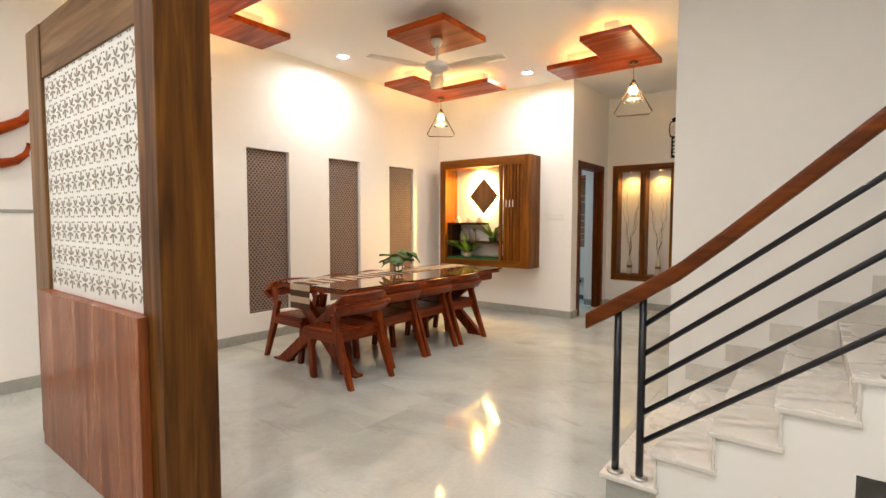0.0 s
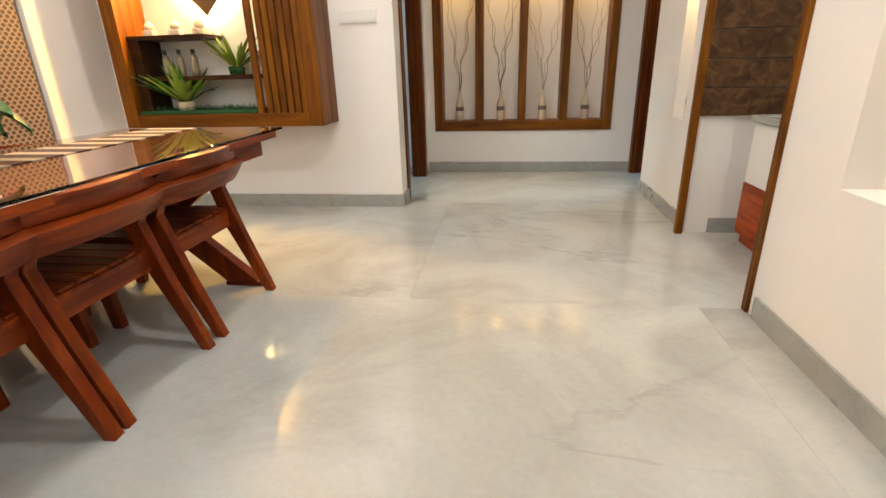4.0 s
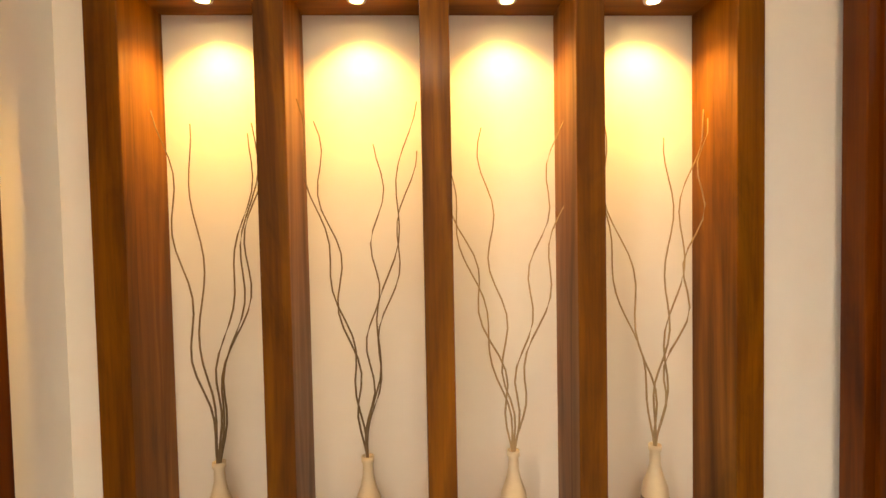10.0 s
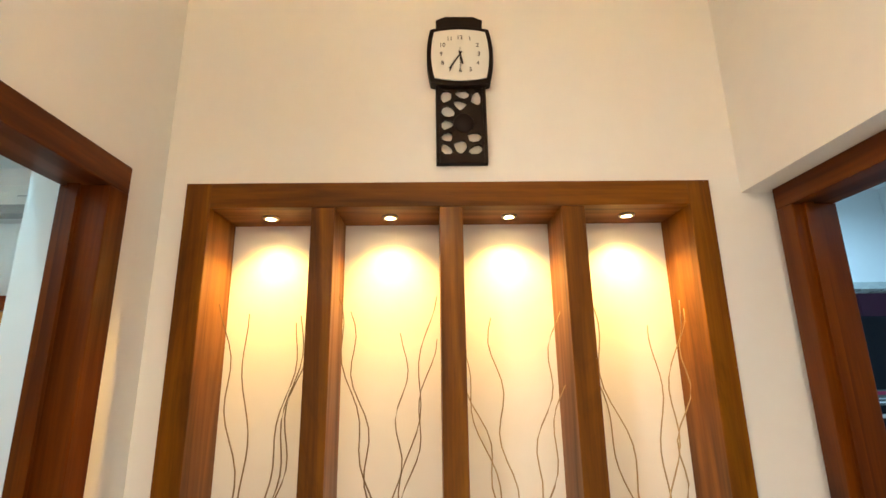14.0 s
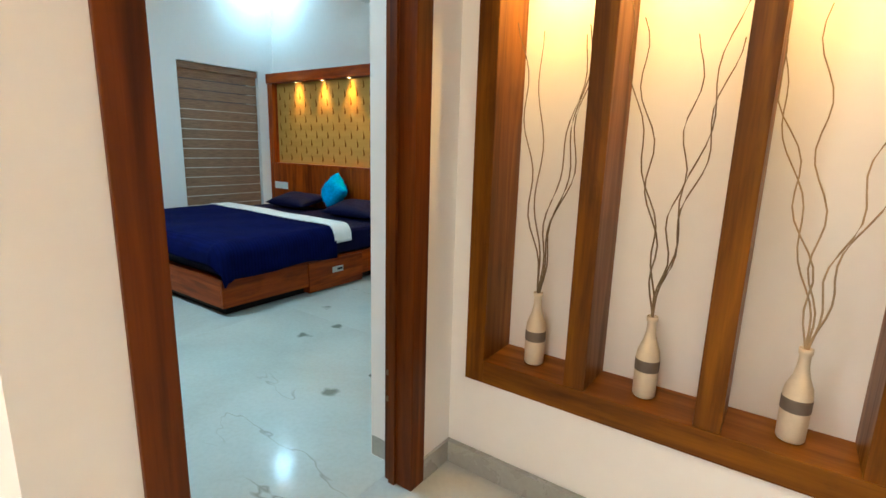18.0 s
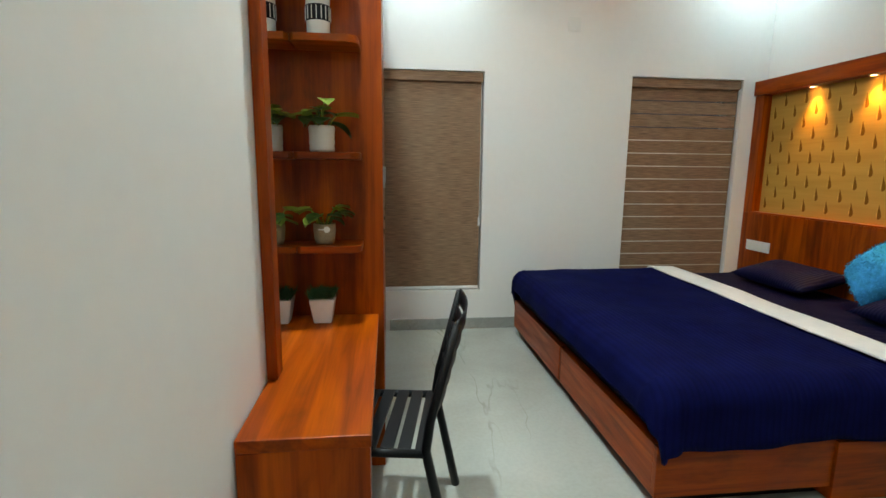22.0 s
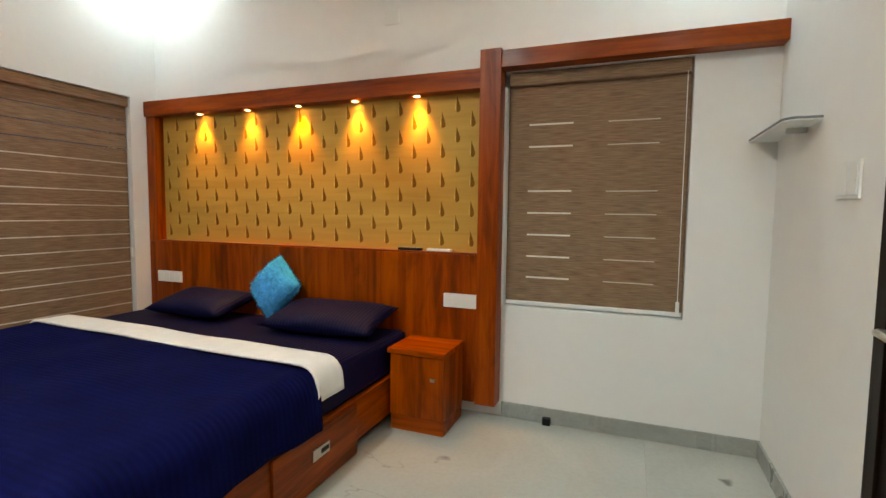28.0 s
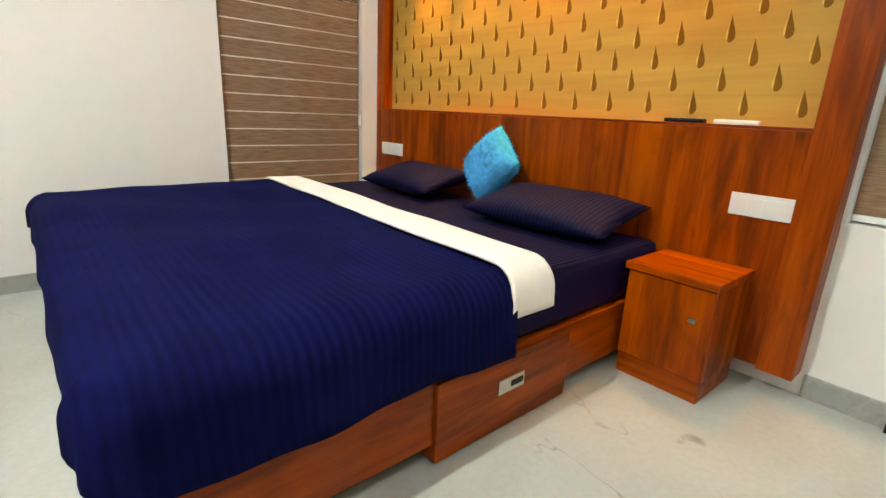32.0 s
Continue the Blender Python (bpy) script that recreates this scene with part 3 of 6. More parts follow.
# ---- doors and door frames ----


def door_frame(name, x0, x1, y0, y1, top, wide, mat, label, near=0.0):
    f = thing(name, ((x0 + x1) / 2, y0, 0), label, "door frame", "", "structure")
    part("jamb", box(x0, y0 - near, 0, x1, y0 + wide, top - wide, 0.004), mat("z"), f)
    part("jamb", box(x0, y1 - wide, 0, x1, y1, top - wide, 0.004), mat("z"), f)
    part("head", box(x0, y0 - near, top - wide, x1, y1, top, 0.004), mat("y"), f)
    part("stop", box(x0 + 0.03, y0 + wide, 0, x0 + 0.06, y0 + wide + 0.012, top - wide), mat("z"), f)
    part("stop", box(x0 + 0.03, y1 - wide - 0.012, 0, x0 + 0.06, y1 - wide, top - wide), mat("z"), f)
    return f


f1 = door_frame("door_frame_1", -2.71, -2.572, D0, D1, DH, 0.082, framewood, "dark mahogany bedroom door frame", 0.010)
part("strike_plate", box(-2.678, D1 - 0.086, 1.03, -2.655, D1 - 0.0815, 1.24, 0.001), BRONZE, f1, "small metal strike plate")
for hz in (0.25, 1.05, 1.85):
    part("hinge_plate", box(-2.702, D0 + 0.0815, hz, -2.684, D0 + 0.085, hz + 0.1, 0.001), STEEL, f1, "steel hinge plate")
for hz in (0.35, 0.46):
    part("latch_socket", box(-2.70, D1 - 0.087, hz, -2.688, D1 - 0.0815, hz + 0.02, 0.001), BRONZE, f1)
door_frame("door_frame_2", -0.57, -0.43, 6.32, 7.172, 2.11, 0.075, framewood, "dark mahogany kitchen door frame")
f3 = thing("door_frame_3", (-0.71, 4.165, 0), "slim teak frame round the wash area opening", "door frame", "", "structure")
part("jamb", box(-0.755, 4.165, 0, -0.69, 4.205, 2.085, 0.003), teak("z"), f3)
part("jamb", box(-0.718, 5.222, 0, -0.674, 5.258, 2.085, 0.003), teak("z"), f3)
part("head", box(-0.755, 4.165, 2.085, -0.69, 5.258, 2.128, 0.003), teak("y"), f3)

# bedroom door, swung fully open against the wall
door = thing("door_1", (-2.72, 6.130, 0), "open dark mahogany panelled bedroom door", "door", "", "structure")
leaf = part("leaf", box(-3.528, 6.095, 0.012, -2.722, 6.132, 2.04, 0.003), mahogany("x"), door)
for z0, z1 in ((0.14, 0.70), (0.80, 1.50), (1.60, 1.90)):
    pan = part("panel", box(-3.405, 6.1315, z0, -2.86, 6.1345, z1, 0.0025), mahogany("z"), leaf)
    for b in ((-3.425, z0 - 0.02, -2.84, z0 - 0.012), (-3.425, z1 + 0.012, -2.84, z1 + 0.02), (-3.425, z0 - 0.012, -3.417, z1 + 0.012), (-2.848, z0 - 0.012, -2.84, z1 + 0.012)):
        part("groove", box(b[0], 6.131, b[1], b[2], 6.1328, b[3], 0.0008), WENGE, pan)
handle = part("handle", box(-3.512, 6.132, 1.045, -3.468, 6.141, 1.135, 0.004, bm=tube(((-3.49, 6.140, 1.092), (-3.49, 6.172, 1.092), (-3.478, 6.182, 1.092), (-3.385, 6.182, 1.086)), 0.010, 8)), STEEL, leaf, "brushed steel lever handle", True)
part("lock", lathe(((0.0, 0), (0.022, 0), (0.022, 0.012), (0.012, 0.02), (0, 0.02)), (0, 0, 0), 16), STEEL, leaf).matrix_local = pose(-3.49, 6.132, 0.975, -90)
for hz in (0.25, 1.05, 1.85):
    hg = part("hinge", tube(((-2.716, 6.139, hz), (-2.716, 6.139, hz + 0.125)), 0.009, 10), BRONZE, leaf, "brass-bronze butt hinge", True)
    part("hinge_leaf", box(-2.7215, 6.098, hz, -2.7185, 6.131, hz + 0.125, 0.001), BRONZE, hg)

# kitchen door leaf, standing open against the kitchen wall
door = thing("door_2", (-0.42, 6.42, 0), "open dark kitchen door standing inside its frame", "door", "", "structure")
part("leaf", box(-0.40, 6.40, 0.012, 0.38, 6.437, 2.03, 0.003), mahogany("x"), door)

# bathroom door beside the bedroom wardrobe wall
door = thing("door_3", (-2.92, 7.6, 0), "dark bathroom door in the bedroom side wall", "door", "", "structure")
part("leaf", box(-2.871, 7.68, 0.012, WX + 0.001, 8.49, 2.04, 0.003), wenge("z"), door)
part("jamb", box(-2.882, 8.49, 0, WX, 8.56, 2.12, 0.003), wenge("z"), door)
part("jamb", box(-2.882, 7.61, 0, WX, 7.68, 2.12, 0.003), wenge("z"), door)
part("head", box(-2.882, 7.68, 2.04, WX, 8.49, 2.12, 0.003), wenge("y"), door)
hd = part("handle", tube(((-2.878, 8.45, 1.0), (-2.915, 8.45, 1.0), (-2.922, 8.44, 1.0), (-2.922, 8.34, 0.996)), 0.010, 10), STEEL, door, "steel lever handle", True)
part("rosette", tube(((-2.870, 8.45, 1.0), (-2.879, 8.45, 1.0)), 0.026, 20), STEEL, hd)

# ---- windows ----


def window_west(name, x, y0, y1, z0, z1, n):
    """A tall window in a west wall: frame and dark night pane."""
    w = thing(name, (x - 0.2, y0, z0), "tall white-framed window, dark outside", "window", "", "structure")
    for a, b, c, d in ((y0, z0, y0 + 0.04, z1), (y1 - 0.04, z0, y1, z1), (y0 + 0.04, z0, y1 - 0.04, z0 + 0.04), (y0 + 0.04, z1 - 0.04, y1 - 0.04, z1)):
        part("window_frame", box(x - 0.22, a, b, x - 0.17, c, d, 0.003), WHITE_PAINT, w)
    part("pane", box(x - 0.20, y0 + 0.04, z0 + 0.04, x - 0.195, y1 - 0.04, z1 - 0.04), GLASS, w)
    return w


for n, (a, b) in enumerate(WINS):
    window_west("window_%d" % (n + 1), -4.81, a, b, W0, W1, n)
    bl = thing("roller_blind", (-4.84, (a + b) / 2, W1), "lowered brown roller blind printed with honeycomb cells", "blind", "honeycomb blinds")
    part("cloth", box(-4.846, a + 0.004, W0 + 0.012, -4.842, b - 0.02, W1 - 0.005), HONEYCOMB, bl)
    part("bottom_bar", box(-4.852, a + 0.006, W0 + 0.002, -4.836, b - 0.022, W0 + 0.022, 0.004), TAUPE, bl)
    part("cord", tube(((-4.835, b - 0.012, W1 - 0.02), (-4.832, b - 0.012, 1.0)), 0.0018, 6), WHITE_PLASTIC, bl)
for n, (a, b) in enumerate((B1, B2)):
    window_west("window_%d" % (n + 4), XW, a, b, BZ0, BZ1, n)
    bl = thing("zebra_blind", (XW - 0.03, (a + b) / 2, BZ1), "lowered brown zebra blind with thin pale stripes" if n else "closed brown slub-cloth zebra blind", "blind", "bedroom blinds")
    part("cassette", box(XW - 0.075, a + 0.006, BZ1 - 0.085, XW - 0.012, b - 0.006, BZ1 - 0.004, 0.012), BLIND_CLOTH, bl)
    if n == 0:
        part("cloth", box(XW - 0.045, a + 0.012, BZ0 + 0.03, XW - 0.041, b - 0.012, BZ1 - 0.08), BLIND_CLOTH, bl)
    else:
        z, k = BZ1 - 0.08, 0
        while z > BZ0 + 0.06:
            h = 0.105
            zb = max(z - h, BZ0 + 0.03)
            part("cloth_band", box(XW - 0.045, a + 0.012, zb, XW - 0.041, b - 0.012, z), BLIND_CLOTH, bl)
            if k > 2:
                # Brightness fading along the strip, painted as a pale and a dimmer half.
                part("sheer_band", box(XW - 0.044, a + 0.02, zb - 0.008, XW - 0.042, a + 0.50, zb), BLIND_SHEER, bl)
                part("sheer_band", box(XW - 0.044, a + 0.50, zb - 0.008, XW - 0.042, b - 0.02, zb), BLIND_SHEER_DIM, bl)
            z, k = zb - 0.008, k + 1
    part("bottom_bar", box(XW - 0.052, a + 0.010, BZ0 + 0.008, XW - 0.034, b - 0.010, BZ0 + 0.034, 0.005), WHITE_PAINT, bl, "white bottom bar")
    part("chain", tube(((XW - 0.012, b - 0.02, BZ1 - 0.08), (XW - 0.010, b - 0.02, 0.98)), 0.0025, 6), WHITE_PLASTIC, bl)
    part("chain_weight", box(XW - 0.018, b - 0.03, 0.92, XW - 0.004, b - 0.01, 1.0, 0.004), WHITE_PLASTIC, bl)
w = thing("window_6", (V0, 9.98, VZ0), "white-framed bedroom window, dark outside", "window", "", "structure")
for a, b, c, d in ((V0, VZ0, V0 + 0.04, VZ1), (V1 - 0.04, VZ0, V1, VZ1), (V0 + 0.04, VZ0, V1 - 0.04, VZ0 + 0.04), (V0 + 0.04, VZ1 - 0.04, V1 - 0.04, VZ1)):
    part("window_frame", box(a, 9.97, b, c, 10.02, d, 0.003), WHITE_PAINT, w)
part("pane", box(V0 + 0.04, 9.99, VZ0 + 0.04, V1 - 0.04, 9.995, VZ1 - 0.04), GLASS, w)
bl = thing("zebra_blind", ((V0 + V1) / 2, 9.83, VZ1), "lowered brown zebra blind with short pale slits", "blind", "bedroom blinds")
part("cassette", box(V0 + 0.03, 9.802, VZ1 - 0.085, V1 - 0.008, 9.87, VZ1 - 0.004, 0.012), BLIND_CLOTH, bl)
part("cloth", box(V0 + 0.026, 9.842, VZ0 + 0.03, V1 - 0.003, 9.846, VZ1 - 0.08), BLIND_CLOTH, bl)
for x0, x1 in ((V0 + 0.155, V0 + 0.42), (V0 + 0.62, V0 + 0.90)):
    for z in (1.857, 1.722, 1.449, 1.313, 1.177, 1.041, 0.908):
        # Left slits coloured brighter than the right ones, though the cloth is one.
        part("sheer_slit", box(x0, 9.838, z, x1, 9.842, z + (0.010 if x0 < V0 + 0.3 else 0.006)), BLIND_SHEER if x0 < V0 + 0.3 else BLIND_SHEER_DIM, bl)
part("bottom_bar", box(V0 + 0.026, 9.836, VZ0 + 0.008, V1 - 0.002, 9.854, VZ0 + 0.034, 0.005), WHITE_PAINT, bl, "white bottom bar")
part("chain", tube(((V1 - 0.03, 9.805, VZ1 - 0.08), (V1 - 0.03, 9.805, VZ0 + 0.1)), 0.0025, 6), WHITE_PLASTIC, bl)
part("chain_weight", box(V1 - 0.04, 9.795, VZ0 + 0.03, V1 - 0.02, 9.812, VZ0 + 0.1, 0.004), WHITE_PLASTIC, bl)
solid("window_liner", box(V0 - 0.0, 9.782, VZ0 - 0.01, V0 + 0.024, 9.86, VZ1 - 0.09, 0.002), WHITE_PAINT, "slim white window liner strip", "liner")

# ---- dining room ----


def panel_light(name, pts, at, label):
    """A hanging timber ceiling panel with a warm strip above its edge."""
    t = thing(name, at, label, "ceiling panel")
    part("board", prism(pts, "z", 2.985, 3.035, 0.004), rosewood("x"), t)
    c = Vector((sum(p[0] for p in pts) / len(pts), sum(p[1] for p in pts) / len(pts)))
    inner = []
    n = len(pts)
    for i in range(n):
        p, q, r = Vector(pts[i - 1]), Vector(pts[i]), Vector(pts[(i + 1) % n])
        d1, d2 = (q - p).normalized(), (r - q).normalized()
        n1, n2 = Vector((-d1.y, d1.x)), Vector((-d2.y, d2.x))
        inner.append(q + (n1 + n2) * 0.17)
    part("hanger_box", prism(inner, "z", 3.035, HALL_CEIL), CEILING, t, "white backing box")
    for i in range(n):
        a, b = inner[i], inner[(i + 1) % n]
        d = (b - a).normalized()
        o = Vector((d.y, -d.x)) * 0.012
        part("led_strip", beam((a.x + o.x, a.y + o.y, 3.06), (b.x + o.x, b.y + o.y, 3.06), 0.006, 0.012, bevel=0), LED_WARM, t)
    return t


panel_light("ceiling_panel", [(-4.36, 5.18), (-4.36, 4.12), (-3.87, 4.12), (-3.87, 4.72), (-3.22, 4.72), (-3.22, 5.18)], (-4.0, 4.9, 2.985), "L-shaped red-brown wooden ceiling panel with warm cove light")
panel_light("ceiling_panel", [(-2.46, 5.24), (-2.46, 4.74), (-1.84, 4.74), (-1.84, 4.13), (-1.37, 4.13), (-1.37, 5.24)], (-1.7, 4.9, 2.985), "L-shaped red-brown wooden ceiling panel with warm cove light")
panel_light("ceiling_panel", [(-4.42, 2.46), (-4.42, 1.38), (-3.28, 1.38), (-3.28, 1.85), (-3.95, 1.85), (-3.95, 2.46)], (-4.1, 1.7, 2.985), "L-shaped red-brown wooden ceiling panel with warm cove light")
fp = thing("fan_panel", (-2.87, 3.28, 2.985), "square red-brown wooden ceiling panel carrying the fan", "ceiling panel")
part("board", box(-3.2, 2.96, 2.985, -2.55, 3.62, 3.045, 0.004), rosewood("x"), fp)
part("hanger_box", box(-2.97, 3.18, 3.045, -2.77, 3.38, HALL_CEIL), CEILING, fp)


def ceiling_fan(at, top, label, mat, blade, length=0.56, turn=20, drop=0.22):
    t = thing("ceiling_fan", (at[0], at[1], top - drop - 0.1), label, "ceiling fan")
    x, y = at
    part("canopy", lathe(((0.0, 0), (0.05, 0), (0.055, -0.02), (0.03, -0.07), (0.0, -0.07)), (x, y, top), 20), mat, t, "", True)
    part("rod", tube(((x, y, top - 0.06), (x, y, top - drop)), 0.012, 10), mat, t, "", True)
    part("motor", lathe(((0.0, 0.02), (0.04, 0.015), (0.10, 0.0), (0.115, -0.025), (0.105, -0.055), (0.06, -0.075), (0.05, -0.095), (0.0, -0.10)), (x, y, top - drop), 28), mat, t, "", True)
    for k in range(3):
        a = radians(turn + 120 * k)
        b = grid_sheet(10, 3, lambda u, v: (0.12 + u * length, (v - 0.5) * (0.10 + 0.045 * math.sin(u * math.pi * 0.9)), 0.012 * (0.5 - v)), 0.004)
        part("blade", turned(b, pose(x, y, top - drop - 0.04, 0, 0, math.degrees(a))), blade, t, "", True)
    return t


FAN_WHITE = plain("fan_enamel", (0.66, 0.60, 0.52), 0.35, 0.1, 0.04)
FAN_BROWN = plain("brown_fan_enamel", (0.045, 0.03, 0.022), 0.35, 0.2, 0.1)
ceiling_fan((-2.87, 3.28), 2.985, "cream three-bladed ceiling fan hung from a wooden panel", FAN_WHITE, FAN_WHITE, turn=8)
ceiling_fan((-5.18, 7.9), 3.475, "dark brown three-bladed bedroom ceiling fan", FAN_BROWN, FAN_BROWN, 0.62, 160, 0.575)


def pendant(at, top, bottom, turn):
    t = thing("pendant_lamp", (at[0], at[1], bottom), "bronze triangular wire pendant lamp with a glass shade, lit", "pendant lamp", "pendant lamps")
    x, y = at
    part("ceiling_rose", lathe(((0, 0), (0.045, 0), (0.045, -0.02), (0.0, -0.025)), (x, y, top), 20), BRONZE, t, "", True)
    part("cord", tube(((x, y, top - 0.02), (x, y, bottom + 0.38)), 0.003, 6), BLACK_PLASTIC, t)
    a, w = radians(turn), 0.235
    c, s_ = math.cos(a), math.sin(a)
    tri = [(x, y, bottom + 0.375), (x - c * w * 0.8, y - s_ * w * 0.8, bottom + 0.03), (x - c * w * 0.66, y - s_ * w * 0.66, bottom), (x + c * w * 0.66, y + s_ * w * 0.66, bottom), (x + c * w * 0.8, y + s_ * w * 0.8, bottom + 0.03), (x, y, bottom + 0.375)]
    part("wire_frame", tube(tri, 0.0065, 8), BRONZE, t, "", True)
    part("socket", lathe(((0, 0.02), (0.018, 0.02), (0.02, -0.035), (0, -0.035)), (x, y, bottom + 0.345), 16), BRONZE, t, "", True)
    sh = part("shade", lathe(((0.02, 0.25), (0.045, 0.19), (0.085, 0.10), (0.098, 0.05)), (x, y, bottom + 0.09), 28), SHADE_GLASS, t, "clear flared glass shade", True)
    sh.visible_shadow = False
    part("bulb", lathe(((0, 0.0), (0.022, 0.012), (0.030, 0.04), (0.02, 0.075), (0.012, 0.1), (0, 0.1)), (x, y, bottom + 0.20), 16), BULB, t, "glowing warm bulb", True)
    lamp = bpy.data.lights.new("pendant_glow", "POINT")
    lamp.energy, lamp.color, lamp.shadow_soft_size = 5, WARM, 0.05
    new("pendant_glow", lamp).location = (x, y, bottom + 0.12)
    return t


pendant((-4.13, 4.98), 2.985, 2.46, 40)
pendant((-1.6, 5.03), 2.985, 2.43, 15)
pendant((-4.2, 1.62), 2.985, 2.46, 60)


def downlight(at, z, mat, label, r=0.062):
    t = thing("downlight", (at[0], at[1], z), label, "downlight")
    part("trim_ring", lathe(((r, 0), (r + 0.018, 0), (r + 0.016, -0.008), (r, -0.010)), (at[0], at[1], z), 24), WHITE_PAINT, t, "", True)
    part("lens", lathe(((0, 0), (r, 0), (r, -0.006), (0, -0.006)), (at[0], at[1], z - 0.001), 24), mat, t, "glowing lens")


# Fittings also stand at the added positions out of view.
for p in HALL_SPOTS_AND_FILL:
    downlight(p, HALL_CEIL, LENS_COOL, "round recessed ceiling downlight, lit white, of a partly added set")
# The added fill position gets a fitting too.
for p in BED_SPOTS_AND_FILL:
    downlight(p, BED_CEIL, LENS_COOL, "round recessed bedroom downlight, lit cool white, of a partly added set")

# dining table
T0, T1, TX0, TX1 = 2.29, 4.70, -3.90, -3.02
tb = thing("dining_table", (-3.46, 3.5, 0), "long red-brown wooden dining table on crossed legs", "table")
part("tabletop", box(TX0, T0, 0.695, TX1, T1, 0.735, 0.006), redwood("y"), tb)
for x in (TX0 + 0.06, TX1 - 0.06):
    part("apron", box(x - 0.018, T0 + 0.1, 0.615, x + 0.018, T1 - 0.1, 0.695, 0.004), redwood("y"), tb)
for y in (2.37, 4.30):
    for k, (xa, xb) in enumerate(((-3.965, -3.12), (-3.095, -3.80))):
        d = 0.03 if k else -0.03
        pts = [(xa - 0.075, 0.0), (xa + 0.095, 0.0), (xb + 0.075, 0.615), (xb - 0.095, 0.615)] if xa < xb else [(xa - 0.095, 0.0), (xa + 0.075, 0.0), (xb + 0.095, 0.615), (xb - 0.075, 0.615)]
        part("leg", prism(pts, "y", y + d - 0.03, y + d + 0.03, 0.005), redwood("z"), tb)
        part("foot_pad", box(min(p[0] for p in pts[:2]) - 0.02, y + d - 0.042, 0.0, max(p[0] for p in pts[:2]) + 0.02, y + d + 0.042, 0.022, 0.004), redwood("x"), tb)
part("stretcher", box(-3.55, 2.40, 0.28, -3.47, 4.27, 0.36, 0.005), redwood("y"), tb)
gl = solid("glass_tabletop", box(TX0 - 0.03, T0 - 0.02, 0.736, TX1 + 0.03, T1 + 0.02, 0.748, 0.002), GLASS, "clear glass sheet lying on the wooden table", "glass sheet")
gl.visible_shadow = False

CREAM_STRIPE = plain("cream_runner_cloth", (0.46, 0.38, 0.28), 0.9, 0, 0.08, 160, 0.4, 0, 0.2)
rn = thing("table_runner", (-3.62, 3.4, 0.75), "dark brown and cream striped runner along the table", "table runner")
n = 36
for k in range(n):
    st = (T1 - T0) / n
    y0, y1 = T0 + st * (k - (0.1 if k % 2 == 0 else -0.1) * (k > 0)), T0 + st * (k + 1 + (0.1 if k % 2 == 0 else -0.1))
    part("stripe", box(-3.74, y0, 0.7485, -3.47, min(y1, T1), 0.7515), BROWN_CLOTH if k % 2 == 0 else CREAM_STRIPE, rn)
for k in range(4):
    part("stripe", box(-3.74, T0 - 0.026, 0.748 - 0.055 * (k + 1), -3.47, T0 - 0.022, 0.748 - 0.055 * k), CREAM_STRIPE if k % 2 == 0 else BROWN_CLOTH, rn)


def leaf_blade(at, heading, length, width, lift, bend, bm=None, mid=0.45):
    """One pointed leaf that rises and bends over."""
    c, s_ = math.cos(heading), math.sin(heading)

    def place(u, v):
        w = width * math.sin(math.pi * min(1, u ** 0.8)) ** (0.9 if mid else 1) * (v - 0.5)
        r = length * u * (1 - 0.25 * bend * u)
        z = lift * u - bend * length * 0.6 * u * u + abs(v - 0.5) * width * 0.35
        return (at[0] + c * r - s_ * w, at[1] + s_ * r + c * w, at[2] + z)
    return grid_sheet(6, 2, place, 0.0, bm)


def potted(name, at, label, pot, mat, count, size, seed, potmat, kind="broad", category="potted plant", group="", mix=()):
    rnd = random.Random(seed)
    t = thing(name, at, label, category, group)
    part("pot", lathe(pot, at, 24), potmat, t, "", True)
    top = max(h for _, h in pot)
    rad = max(r for r, _ in pot) * 0.7
    part("soil", lathe(((0, 0), (rad, 0), (rad, -0.01), (0, -0.01)), (at[0], at[1], at[2] + top - 0.012), 16), TAUPE, t)
    for k in range(count):
        h = rnd.uniform(0, 2 * math.pi)
        r = rnd.uniform(0.1, 0.8) * rad
        base = (at[0] + r * math.cos(h), at[1] + r * math.sin(h), at[2] + top - 0.012)
        if kind == "broad":
            stem = rnd.uniform(0.25, 0.75) * size
            tip = (base[0] + math.cos(h) * stem * 0.45, base[1] + math.sin(h) * stem * 0.45, base[2] + stem * rnd.uniform(0.35, 1.0))
            bm = tube((base, ((base[0] + tip[0]) / 2, (base[1] + tip[1]) / 2, base[2] * 0.35 + tip[2] * 0.65), tip), 0.0022, 5)
            leaf_blade(tip, h + rnd.uniform(-0.7, 0.7), size * rnd.uniform(0.5, 0.75), size * rnd.uniform(0.34, 0.5), rnd.uniform(-0.02, 0.03), rnd.uniform(0.2, 0.9), bm)
        elif kind == "blade":
            bm = leaf_blade(base, h, size * rnd.uniform(0.5, 1.0), size * 0.12, size * rnd.uniform(0.5, 1.0), rnd.uniform(0.2, 0.7))
        else:
            bm = leaf_blade(base, h, size * 0.25, 0.006, size * rnd.uniform(0.6, 1.0), 0.2)
            for _ in range(3):
                h2 = rnd.uniform(0, 6.28)
                leaf_blade((base[0] + rnd.uniform(-1, 1) * rad, base[1] + rnd.uniform(-1, 1) * rad, base[2]), h2, size * 0.3, 0.006, size * rnd.uniform(0.5, 1.0), 0.2, bm)
        part("leaf", bm, mix[k % len(mix)] if mix else mat, t, "", True)
    return t


BOWL = ((0, 0), (0.035, 0), (0.06, 0.03), (0.066, 0.06), (0.055, 0.085), (0.05, 0.085))
